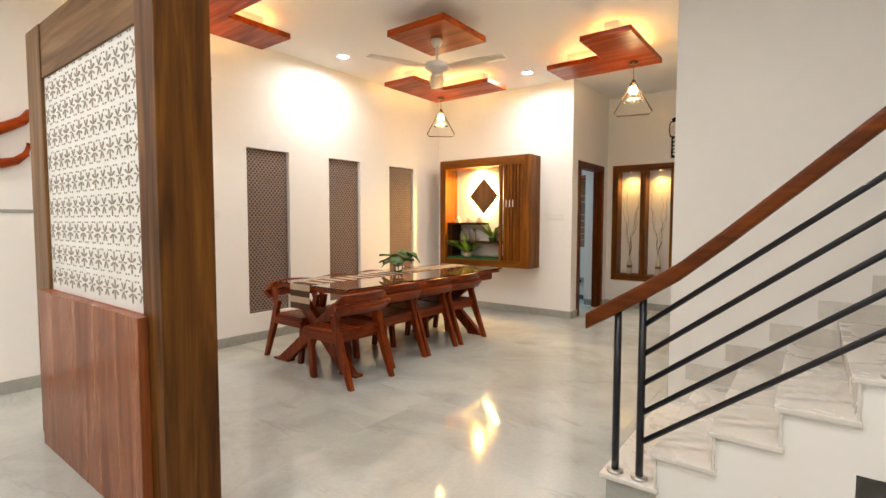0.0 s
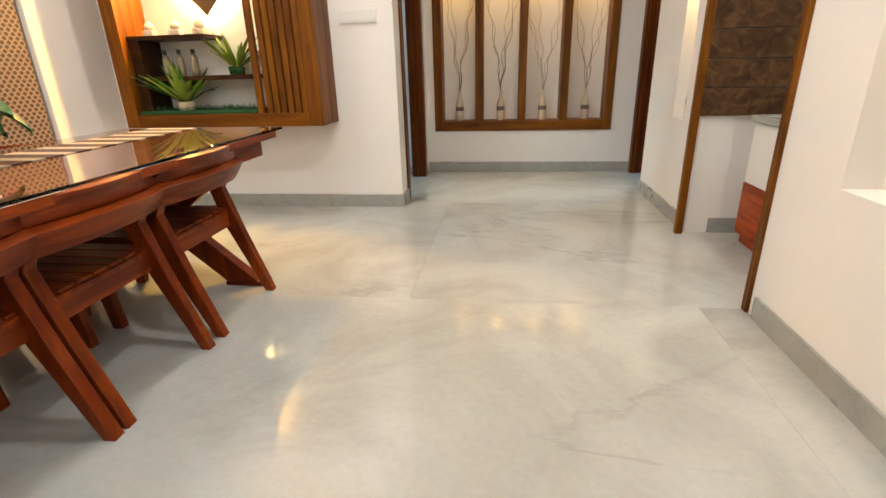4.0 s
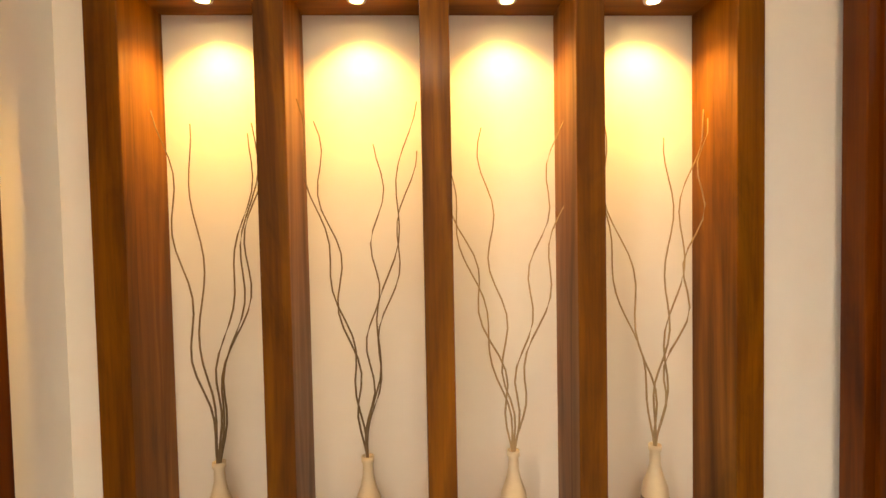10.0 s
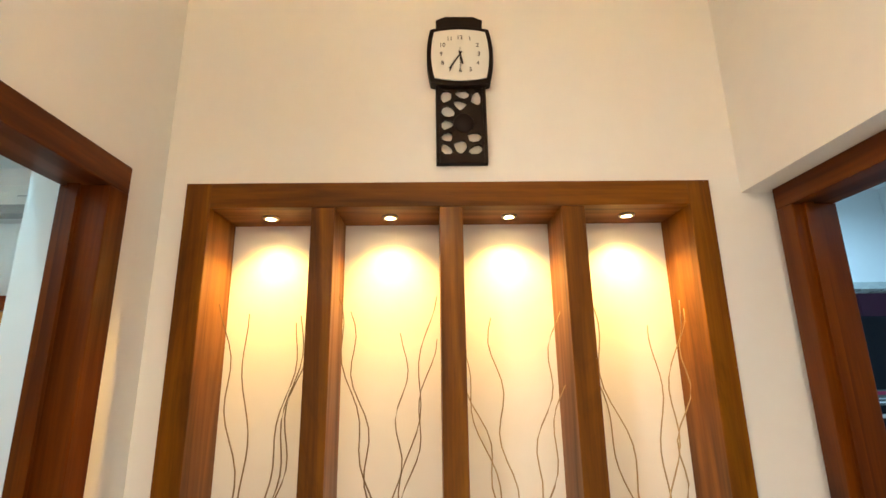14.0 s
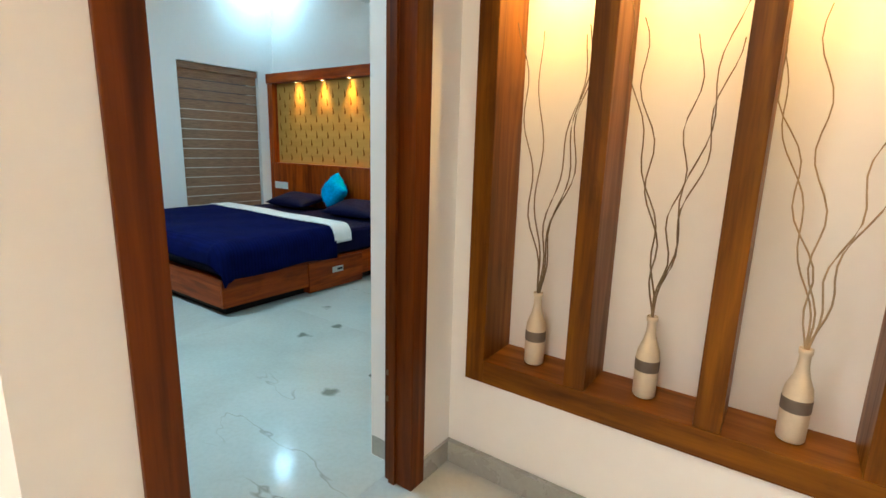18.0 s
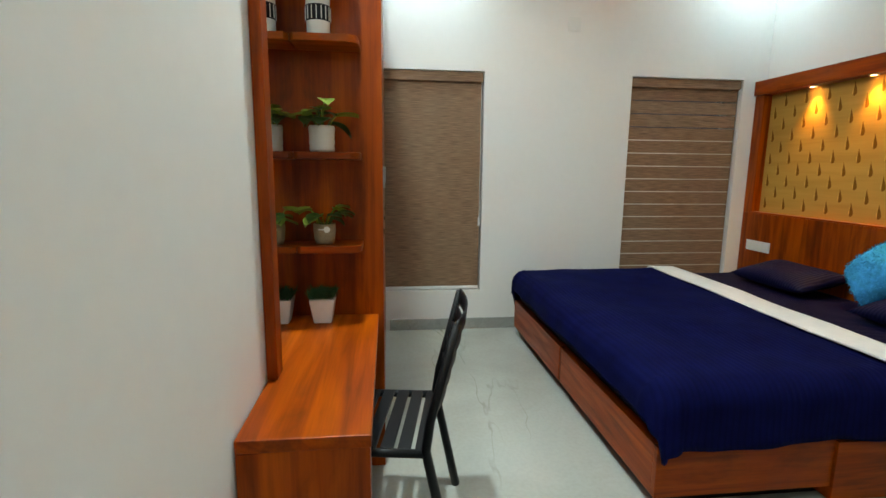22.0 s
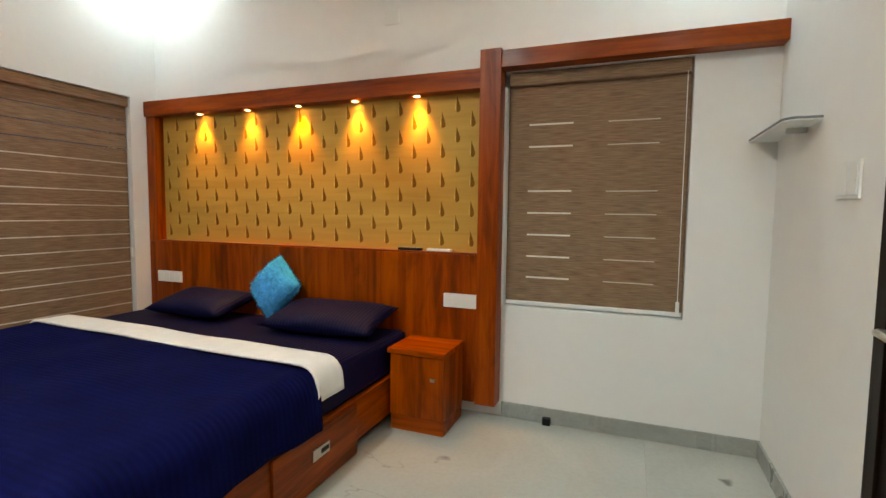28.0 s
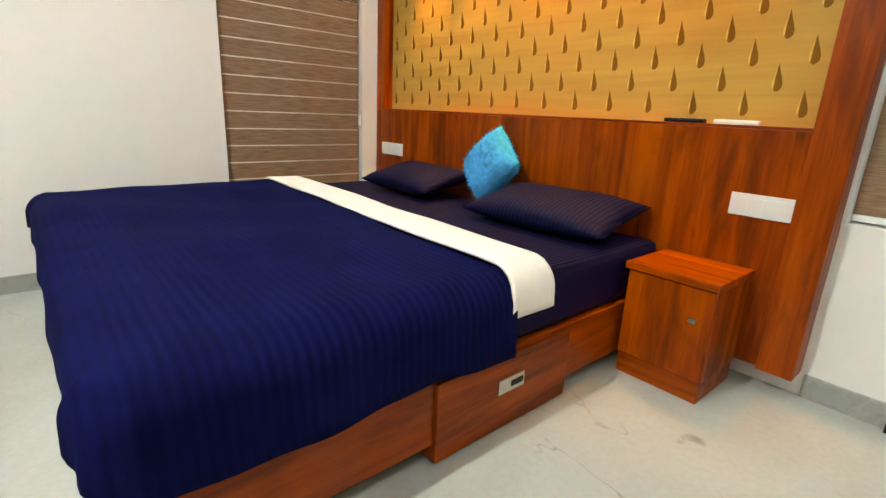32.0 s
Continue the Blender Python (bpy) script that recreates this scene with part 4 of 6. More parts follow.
potted("table_plant", (-3.62, 3.56, 0.752), "dark green broad-leaved plant in a small glass bowl on the table", BOWL, LEAF, 26, 0.24, 4, glass("bowl_glass", (0.9, 0.95, 0.9)), "broad")

# dining chairs


def dining_chair():
    """Teak chair; the sitter looks along -x, the back stands at +x."""
    t = thing("dining_chair", (0, 0, 0), "polished red-brown wooden dining chair with a low plank back", "chair", "chairs round the dining table")
    seat = part("seat", box(-0.43, -0.235, 0.395, 0.0, 0.235, 0.42, 0.006), redwood("x"), t)
    for k in range(7):
        y = -0.205 + k * 0.0683
        part("slat", box(-0.425, y - 0.031, 0.42, -0.01, y + 0.031, 0.432, 0.003), redwood("x"), seat)
    part("seat_rail", box(-0.42, -0.245, 0.34, 0.0, -0.215, 0.40, 0.004), redwood("x"), t)
    part("seat_rail", box(-0.42, 0.215, 0.34, 0.0, 0.245, 0.40, 0.004), redwood("x"), t)
    part("seat_rail", box(-0.03, -0.215, 0.34, 0.0, 0.215, 0.40, 0.004), redwood("y"), t)
    part("seat_rail", box(-0.43, -0.215, 0.34, -0.40, 0.215, 0.40, 0.004), redwood("y"), t)
    for y in (-0.245, 0.205):
        f = y * 0.86
        part("leg", prism([(-0.372, 0), (-0.325, 0), (-0.365, 0.395), (-0.432, 0.395)], "y", f, f + 0.04, 0.005), redwood("z"), t)
        part("leg", prism([(0.125, 0), (0.165, 0), (0.06, 0.30), (-0.02, 0.56), (-0.085, 0.56), (-0.02, 0.33)], "y", y, y + 0.042, 0.005), redwood("z"), t)
        part("back_post", prism([(-0.075, 0.50), (-0.02, 0.50), (0.055, 0.66), (0.02, 0.68)], "y", y, y + 0.042, 0.004), redwood("z"), t)

    def back(u, v):
        half = 0.25 + 0.05 * min(1.0, v / 0.45) - 0.075 * max(0.0, (v - 0.45) / 0.55)
        y = (u - 0.5) * 2 * half
        bow = -0.05 * (2 * (u - 0.5)) ** 2
        return (0.062 + bow + 0.05 * v, y, 0.585 + 0.14 * v)
    rest = part("backrest", grid_sheet(18, 2, lambda u, v: back(u, 0.52 + 0.48 * v), 0.038), redwood("y"), t, "bowed plank backrest with clipped ends")
    part("lower_plank", grid_sheet(18, 2, lambda u, v: back(u, 0.49 * v), 0.036), redwood("y"), rest)
    return t


first = dining_chair()
first.matrix_world = pose(-2.955, 2.366, 0)
for x, y in ((-3.10, 2.98), (-3.10, 3.485), (-3.095, 4.03)):
    copy_thing(first, pose(x, y, 0))
for x, y in ((-4.07, 2.55), (-4.04, 3.07), (-4.04, 3.59), (-4.04, 4.11)):
    copy_thing(first, pose(x, y, 0, 0, 0, 180))

# lit wall box
DARK_SHELF = wood("dark_shelf_veneer", (0.016, 0.0050, 0.0012), (0.030, 0.0095, 0.0020), (0.045, 0.015, 0.0032), "x", 0.45, 0.03, 0.5)
BOTTLE_TINT = plain("smoked_bottle", (0.30, 0.24, 0.15), 0.25, 0, 0.2)
X0, X1, Y0, Z0, Z1 = -4.54, -3.045, 5.50, 0.665, 2.20
wb = thing("display_box", (-3.8, 5.7, Z0), "wall-hung teak display box with slats, warmly lit inside", "display cabinet")
part("side", box(X0, Y0, Z0, X0 + 0.10, 5.818, Z1, 0.003), teak("z"), wb)
part("side", box(X1 - 0.10, Y0, Z0, X1, 5.818, Z1, 0.003), teak("z"), wb)
part("top", box(X0 + 0.10, Y0, Z1 - 0.12, X1 - 0.10, 5.818, Z1, 0.003), teak("x"), wb)
part("bottom", box(X0 + 0.10, Y0, Z0, X1 - 0.10, 5.818, Z0 + 0.09, 0.003), teak("x"), wb)
part("back_panel", box(X0 + 0.10, 5.80, Z0 + 0.09, X1 - 0.10, 5.818, Z1 - 0.12), WALL, wb, "pale painted back")
part("divider", box(-3.52, Y0 + 0.01, Z0 + 0.09, -3.48, Y0 + 0.05, Z1 - 0.12, 0.003), teak("z"), wb)
for k in range(6):
    x = -3.45 + k * 0.052
    part("slat", box(x, Y0 + 0.012, Z0 + 0.09, x + 0.039, Y0 + 0.052, Z1 - 0.12, 0.003), teak("z"), wb)
# White pieces in three slat gaps paint the light showing through.
for k in range(3):
    x = -3.42 + k * 0.052
    part("slat_clip", box(x + 0.010, Y0 + 0.006, 1.50, x + 0.022, Y0 + 0.014, 1.60, 0.003), CERAMIC_WHITE, wb)
part("shelf", box(-4.44, 5.56, 1.255, -3.86, 5.80, 1.285, 0.003), DARK_SHELF, wb, "dark upper shelf")
part("shelf", box(-4.44, 5.56, 0.985, -3.56, 5.80, 1.015, 0.003), DARK_SHELF, wb, "dark lower shelf")
part("shelf_upright", box(-4.44, 5.57, 1.015, -4.36, 5.80, 1.255, 0.003), DARK_SHELF, wb)
part("shelf_upright", box(-4.44, 5.57, Z0 + 0.09, -4.36, 5.80, 0.985, 0.003), DARK_SHELF, wb)
part("grass_mat", box(X0 + 0.10, 5.53, Z0 + 0.09, -3.54, 5.80, Z0 + 0.115, 0.006), TURF, wb, "artificial grass mat")
rnd = random.Random(5)
tuft = None
for k in range(420):
    tuft = leaf_blade((rnd.uniform(X0 + 0.11, -3.55), rnd.uniform(5.54, 5.79), Z0 + 0.113), rnd.uniform(0, 6.28), 0.02, 0.004, rnd.uniform(0.02, 0.045), 0.3, tuft)
g = part("turf_tuft", tuft, TURF, wb)
g["kind"] = "stuff"
dm = thing("diamond_light", (-3.86, 5.77, 1.43), "diamond-shaped wooden wall light with a glowing halo", "wall light")
cx, cz, w, h = -3.905, 1.675, 0.245, 0.265
part("face", prism([(cx - w, cz), (cx, cz - h), (cx + w, cz), (cx, cz + h)], "y", 5.725, 5.745, 0.002), wood("walnut_veneer", (0.12, 0.060, 0.024), (0.19, 0.100, 0.042), (0.26, 0.145, 0.062), "z", 0.5, 0.0, 0.6), dm)
q = 0.93
for (a, b), (c, d) in zip(((-w, 0), (0, -h), (w, 0), (0, h)), ((0, -h), (w, 0), (0, h), (-w, 0))):
    part("led_strip", beam((cx + a * q, 5.77, cz + b * q), (cx + c * q, 5.77, cz + d * q), 0.026, 0.016, (0, 1, 0), 0), LED_HALO, dm)
part("mount", box(cx - 0.1, 5.745, cz - 0.1, cx + 0.1, 5.80, cz + 0.1), CEILING, dm)
area_lamp("box_glow", (-4.0, 5.768, Z1 - 0.13), (-4.0, 5.74, 0.8), 0.05, 62, (1.0, 0.53, 0.10), 160)
potted("aquarium_fern", (-4.12, 5.62, Z0 + 0.115), "bright green fern in a small bowl inside the lit box", ((0, 0), (0.05, 0), (0.06, 0.03), (0.055, 0.06)), LEAF_LIGHT, 40, 0.33, 8, CERAMIC, "blade", mix=(LEAF_LIGHT, LEAF_LIGHT, LEAF))
potted("shelf_plant", (-3.72, 5.68, 1.015), "yellow-green plant in a white pot on the box shelf", ((0, 0), (0.05, 0), (0.058, 0.05), (0.05, 0.055)), LEAF_LIGHT, 30, 0.30, 9, TURF, "blade")
for k, x in enumerate((-4.32, -4.12, -3.94)):
    t = thing("figurine", (x, 5.66, 1.285), "small pale ceramic ornament on the dark shelf", "ornament", "box ornaments")
    part("base", box(x - 0.04, 5.63, 1.285, x + 0.04, 5.69, 1.325, 0.008), CERAMIC, t)
    part("top", lathe(((0, 0), (0.03, 0.005), (0.034, 0.025), (0.018, 0.05), (0, 0.06)), (x, 5.66, 1.325), 14), CERAMIC, t, "", True)
for k, x in enumerate((-4.27, -4.16, -4.05)):
    t = thing("small_bottle", (x, 5.70, 1.015), "small glass bottle with a dark cap on the shelf", "bottle", "box bottles")
    part("body", lathe(((0, 0), (0.026, 0), (0.028, 0.03), (0.026, 0.12), (0.012, 0.15), (0, 0.15)), (x, 5.70, 1.015), 14), BOTTLE_TINT, t, "", True)
    part("cap", lathe(((0, 0), (0.014, 0), (0.014, 0.03), (0, 0.03)), (x, 5.70, 1.165), 12), MAT_DARK, t)


def switch_plate(at, size, axis, n, label="white modular switch plate", mat=WHITE_PLASTIC):
    """Wall plate; axis: the outward direction, as +x, -x, +y or -y."""
    t = thing("switch_plate", at, label, "switch")
    x, y, z = at
    w, h = size
    sign = 1 if axis[0] == "+" else -1
    ux = axis[1] == "x"

    def slab(a, b, c, d, lo, hi, bv):
        if ux:
            return box(x + sign * lo, y + a, z + b, x + sign * hi, y + c, z + d, bv)
        return box(x + a, y + sign * lo, z + b, x + c, y + sign * hi, z + d, bv)
    part("plate", slab(-w / 2, -h / 2, w / 2, h / 2, 0, 0.009, 0.003), mat, t)
    for k in range(n):
        a = -w / 2 + 0.012 + (w - 0.024) * k / n
        part("rocker", slab(a + 0.001, -h / 2 + 0.015, a + (w - 0.024) / n - 0.001, h / 2 - 0.015, 0.009, 0.012, 0.001), mat, t)
    return t


switch_plate((-4.81, 1.757, 1.365), (0.26, 0.075), "+x", 8)
switch_plate((-4.81, 2.072, 1.368), (0.26, 0.075), "+x", 8)
switch_plate((-2.835, 5.82, 1.372), (0.27, 0.08), "-y", 8)
switch_plate((-4.81, 3.78, 2.55), (0.09, 0.09), "+x", 1, "small white blank wall plate")

# wooden partition with a carved screen
pt = thing("partition", (-2.9, 0.6, 0), "teak room divider with a white carved floral screen", "room divider")
part("column", box(-2.235, 0.492, 0, -2.062, 0.715, HALL_CEIL - 0.002, 0.004), wood("dark_veneer", (0.045, 0.016, 0.0024), (0.115, 0.042, 0.0060), (0.20, 0.078, 0.012), "z", 0.42, 0.06, 0.6), pt, "dark teak column")
part("lower_panel", box(-3.57, 0.452, 0, -2.19, 0.4915, 0.905, 0.003), wood("brown_veneer", (0.13, 0.034, 0.009), (0.23, 0.066, 0.019), (0.33, 0.105, 0.032), "z", 0.3, 0.15, 0.6), pt)
part("lower_back", box(-3.52, 0.494, 0, -2.236, 0.70, 0.905, 0.003), rosewood("x"), pt)
def pale_veneer(axis):
    return wood("pale_walnut_veneer", (0.105, 0.048, 0.014), (0.175, 0.085, 0.026), (0.25, 0.130, 0.045), axis, 0.36, 0.06, 0.7, 0.25)


part("stile", box(-3.78, 0.494, 0, -3.521, 0.71, 2.40, 0.004), pale_veneer("z"), pt)
part("head", box(-3.521, 0.50, 2.10, -2.235, 0.71, 2.40, 0.004), pale_veneer("x"), pt)
sc = part("screen", box(-3.52, 0.512, 0.905, -2.236, 0.524, 2.10), WHITE_PAINT, pt, "white carved screen")
# Grey-brown tone that paints the shade of pierced holes; the screen stays whole.
CUT_SHADE = plain("cutout_shade", (0.36, 0.32, 0.275), 0.85, 0, 0.2)


def petals(count, start, inner, outer, half):
    """Star of solid pointed petals round one centre, standing in the screen's plane."""
    own = bmesh.new()
    for k in range(count):
        a = radians(360 / count * k + start)
        c, s_ = math.cos(a), math.sin(a)
        pts = [(inner, 0.0), (inner + (outer - inner) * 0.3, half * 0.55), (inner + (outer - inner) * 0.75, half), (outer, 0.0), (inner + (outer - inner) * 0.75, -half), (inner + (outer - inner) * 0.3, -half * 0.55)]
        vs = [own.verts.new((c * p - s_ * q_, 0, s_ * p + c * q_)) for p, q_ in pts]
        vb = [own.verts.new((c * p - s_ * q_, 0.006, s_ * p + c * q_)) for p, q_ in pts]
        own.faces.new(vs), own.faces.new(vb[::-1])
        for i in range(6):
            own.faces.new((vs[i], vb[i], vb[(i + 1) % 6], vs[(i + 1) % 6]))
    return own


# Solid petals laid on the screen, coloured as shaded openings.
flower, flower_turned = finish(petals(6, 30, 0.006, 0.048, 0.0058), "petal_motif", CUT_SHADE), finish(petals(6, 0, 0.006, 0.044, 0.0050), "petal_motif", CUT_SHADE)
dots = finish(petals(4, 45, 0.014, 0.026, 0.0040), "dot_motif", CUT_SHADE)
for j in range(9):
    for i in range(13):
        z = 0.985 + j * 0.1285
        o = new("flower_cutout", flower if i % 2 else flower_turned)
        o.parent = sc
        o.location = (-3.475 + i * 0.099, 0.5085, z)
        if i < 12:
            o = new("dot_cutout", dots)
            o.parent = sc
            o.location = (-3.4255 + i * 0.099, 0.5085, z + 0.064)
cab = thing("console_cabinet", (-2.5, 0.95, 0), "low rosewood console behind the divider", "cabinet")
part("body", box(-3.5, 0.722, 0, -2.63, 0.93, 0.76, 0.004), rosewood("z"), cab)
part("top", box(-3.52, 0.722, 0.76, -2.60, 0.95, 0.79, 0.004), rosewood("x"), cab)
potted("flower_pot", (-2.70, 0.88, 0.79), "small pot of yellow flowers on the console", ((0, 0), (0.035, 0), (0.045, 0.06), (0.04, 0.065)), LEAF, 10, 0.12, 12, CERAMIC, "broad")
for k in range(7):
    solid("yellow_flower", lathe(((0, 0.02), (0.018, 0.012), (0.02, 0), (0.008, -0.012), (0, -0.012)), (-2.70 + 0.05 * math.cos(k * 0.9), 0.88 + 0.05 * math.sin(k * 0.9), 0.90 + 0.02 * (k % 3)), 10), YELLOW_PETAL, "yellow flower head above its pot", "flower", "console flowers")
art = thing("wall_sculpture", (-4.80, -0.25, 1.7), "curved carved wooden ornament on the white wall", "wall ornament")
part("hook", tube([(-4.775, y, z) for y, z in ((0.71, 1.885), (0.69, 1.80), (0.63, 1.745), (0.55, 1.72), (0.45, 1.735), (0.36, 1.79))], 0.016, 8, None, 0.05), rosewood("y"), art, "", True)
part("stem", tube([(-4.775, y, z) for y, z in ((0.73, 2.12), (0.68, 2.05), (0.60, 2.0), (0.52, 1.955), (0.42, 1.89), (0.36, 1.79))], 0.03, 8, None, 0.05), rosewood("y"), art, "", True)
solid("wall_groove", box(-4.81, -0.6, 1.36, -4.803, 0.75, 1.385, 0.002), SKIRT, "thin grey groove strip along the wall", "trim")

# stair
ST_Y0, ST_Y1, GO = 1.79, 2.97, 0.2140
TREAD_Z = [0.165 + 0.1525 * k for k in range(9)]
stair = thing("stair", (-0.78, 2.4, 0), "white stair with pale marble treads rising beside the wall", "stair")
for k, z in enumerate(TREAD_Z):
    x = -0.764 + GO * k
    part("riser_block", box(x + 0.02, ST_Y0 + 0.02, 0.0 if k < 3 else z - 0.345, min(x + GO + 0.02, 1.35), ST_Y1, z - 0.022), WALL if k else SKIRT, stair)
    part("tread", box(x - 0.005, ST_Y0, z - 0.022, min(x + GO + 0.03, 1.35), ST_Y1, z, 0.005), STEP_MARBLE, stair)
    if k:
        part("riser", box(x + 0.012, ST_Y0 + 0.004, TREAD_Z[k - 1], x + 0.021, ST_Y1, z - 0.022), STEP_MARBLE, stair)
        part("skirting_tile", box(x - 0.09, ST_Y1 - 0.013, z, x + GO - 0.01, ST_Y1 - 0.001, z + 0.10), STEP_MARBLE, stair)
rl = thing("stair_railing", (-0.7, 1.84, TREAD_Z[0]), "black steel stair railing with a polished wooden handrail", "railing")


def rail_z(x):
    return 1.083 + (x + 0.47) * (0.63 if x < -0.47 else 0.915)


for x, k in ((-0.715, 0), (-0.610, 0), (0.20, 4), (1.10, 8)):
    z0 = TREAD_Z[k]
    part("post", tube(((x, 1.845, z0), (x, 1.845, rail_z(x))), 0.0165, 12), BLACK_STEEL, rl, "", True)
    part("base_collar", lathe(((0, 0), (0.036, 0), (0.036, 0.008), (0.024, 0.014), (0, 0.014)), (x, 1.845, z0), 20), STEEL, rl, "", True)
for k in range(5):
    z = 0.855 - 0.130 * k
    sl = 0.80 - 0.006 * k
    part("bar", tube(((-0.600, 1.845, z), (1.34, 1.845, z + 1.94 * sl)), 0.0118, 10), BLACK_STEEL, rl, "", True)
hr = [(-0.858, rail_z(-0.858)), (-0.62, rail_z(-0.62)), (-0.47, rail_z(-0.47) + 0.008), (-0.30, rail_z(-0.30)), (1.34, rail_z(1.34))]
part("handrail", prism([(x, z + 0.040) for x, z in hr] + [(x, z - 0.038) for x, z in hr[::-1]], "y", 1.810, 1.880, 0.014), framewood("x"), rl, "polished red-brown wooden handrail")

# ---- corridor ----
fr = thing("niche_frame", (-1.64, 7.2, 0.41), "teak-framed wall niche with three dividers and warm spotlights", "display niche")
FX0, FX1, FZ0, FZ1, FB = -2.502, -0.770, 0.412, 2.150, 7.398
part("side", box(FX0, 7.182, FZ0, FX0 + 0.082, FB, FZ1, 0.003), teak("z"), fr)
part("side", box(FX1 - 0.075, 7.182, FZ0, FX1, FB, FZ1, 0.003), teak("z"), fr)
part("head", box(FX0 + 0.082, 7.182, FZ1 - 0.085, FX1 - 0.075, FB, FZ1, 0.003), teak("x"), fr)
part("sill", box(FX0 + 0.082, 7.182, FZ0, FX1 - 0.075, FB, FZ0 + 0.095, 0.003), teak("x"), fr)
for x in (-2.055, -1.637, -1.234):
    part("divider", box(x - 0.038, 7.186, FZ0 + 0.095, x + 0.038, FB, FZ1 - 0.085, 0.003), teak("z"), fr)
CELLS = (-2.258, -1.845, -1.430, -1.015)
for x in CELLS:
    sp = part("spotlight", lathe(((0.018, 0), (0.028, 0), (0.026, -0.006), (0.018, -0.007)), (x, 7.292, FZ1 - 0.085), 20), STEEL, fr, "", True)
    part("lens", lathe(((0, 0), (0.018, 0), (0.018, -0.004), (0, -0.004)), (x, 7.292, FZ1 - 0.086), 16), LENS_WARM, sp)
    spot_lamp("niche_glow", (x, 7.292, FZ1 - 0.095), (x, 7.345, 1.0), 23, (1.0, 0.58, 0.13), 120, 0.9)


def bottle_vase(x, y, z, scale, seed, mat, spread=0.15, count=5, tall=0.98, group="bottles in the niche", clip=0.165, leans=None):
    rnd = random.Random(seed)
    t = thing("bottle_vase", (x, y, z), "cream bottle vase with a taupe band holding dried curly twigs", "vase", group)
    prof = [(0, 0), (0.033, 0), (0.037, 0.006), (0.038, 0.06), (0.038, 0.14), (0.035, 0.165), (0.022, 0.20), (0.0155, 0.23), (0.0145, 0.265), (0.018, 0.27), (0.018, 0.285), (0.012, 0.285), (0.012, 0.26)]
    part("body", lathe([(r * scale, h * scale) for r, h in prof], (x, y, z), 28), CERAMIC, t, "", True)
    part("band", lathe([(0.0384 * scale, 0.095 * scale), (0.0392 * scale, 0.097 * scale), (0.0392 * scale, 0.133 * scale), (0.0384 * scale, 0.135 * scale)], (x, y, z), 28), TAUPE, t, "ribbed taupe band", True)
    top = z + 0.285 * scale
    for k in range(count):
        lean = (leans[k] if leans else (k / (count - 1) - 0.5) * 2 * spread) + rnd.uniform(-0.015, 0.015)
        h = tall * rnd.uniform(0.86, 1.02)
        ph, amp, fq = rnd.uniform(0, 6.28), rnd.uniform(0.012, 0.022), rnd.uniform(2.4, 3.6)
        pts = []
        for i in range(25):
            u = i / 24
            dx = lean * (0.25 * u + 1.15 * u * u * (1.6 - 0.9 * u)) + amp * math.sin(ph + u * fq * 6.28) * min(1, u * 4)
            dx = max(-clip, min(clip, dx))
            pts.append((x + dx, y + 0.03 * math.sin(ph * 2 + u * 5) * min(1, u * 3) + (0.015 if k % 2 else -0.02) * u, top - 0.05 + (h + 0.05) * u))
        part("twig", tube(pts, 0.0032, 6, None, 0.0016), mat, t, "", True)
    return t


LEANS = ((-0.12, -0.07, 0.10, 0.13, 0.15), (-0.17, -0.14, 0.05, 0.12, 0.15), (-0.18, -0.16, -0.09, 0.15, 0.17), (-0.17, -0.14, 0.04, 0.14, 0.17))
for x, seed, m, l in zip(CELLS, (1, 2, 3, 4), (TWIG_DARK, TWIG_DARK, STRAW, STRAW), LEANS):
    bottle_vase(x, 7.296, FZ0 + 0.096, 1.0, seed, m, leans=l)

# vase in the small pillar recess
bottle_vase(-0.590, 5.625, BN[2], 1.0, 7, STRAW, 0.06, 4, 0.55, "pillar vase", 0.05)
spot_lamp("recess_glow", (-0.625, 5.67, BN[3] - 0.02), (-0.625, 5.67, 0.6), 6, WARM, 110, 0.9)
spot_lamp("recess_glow", (-0.695, 3.685, SN[3] - 0.02), (-0.695, 3.685, 0.6), 6, WARM, 110, 0.9)

# pendulum clock
DIAL = plain("white_dial", (0.78, 0.76, 0.70), 0.4, 0, 0.01)
CX, CZ = -1.596, 2.607
ck = thing("wall_clock", (CX, 7.198, 2.21), "dark brown pendulum wall clock with a white dial", "clock")


def curved(w, h, b, n=8):
    """A rounded square outline whose sides bulge."""
    pts = []
    for (x0, z0), (x1, z1) in (((-w, -h), (w, -h)), ((w, -h), (w, h)), ((w, h), (-w, h)), ((-w, h), (-w, -h))):
        for i in range(n):
            u = i / n
            k = b * 4 * u * (1 - u)
            d = Vector((x1 - x0, z1 - z0)).normalized()
            pts.append((CX + x0 + (x1 - x0) * u + d.y * k, CZ + 0.005 + z0 + (z1 - z0) * u - d.x * k))
    return pts


part("case", prism(curved(0.104, 0.106, 0.013), "y", 7.158, 7.199, 0.003), WENGE, ck)
face = part("dial", prism(curved(0.090, 0.090, 0.011), "y", 7.152, 7.1575), DIAL, ck, "white square dial")
part("crown", prism([(CX - 0.080, 2.722), (CX + 0.080, 2.722), (CX + 0.084, 2.762), (CX + 0.05, 2.777), (CX - 0.05, 2.777), (CX - 0.084, 2.762)], "y", 7.165, 7.199, 0.003), WENGE, ck)


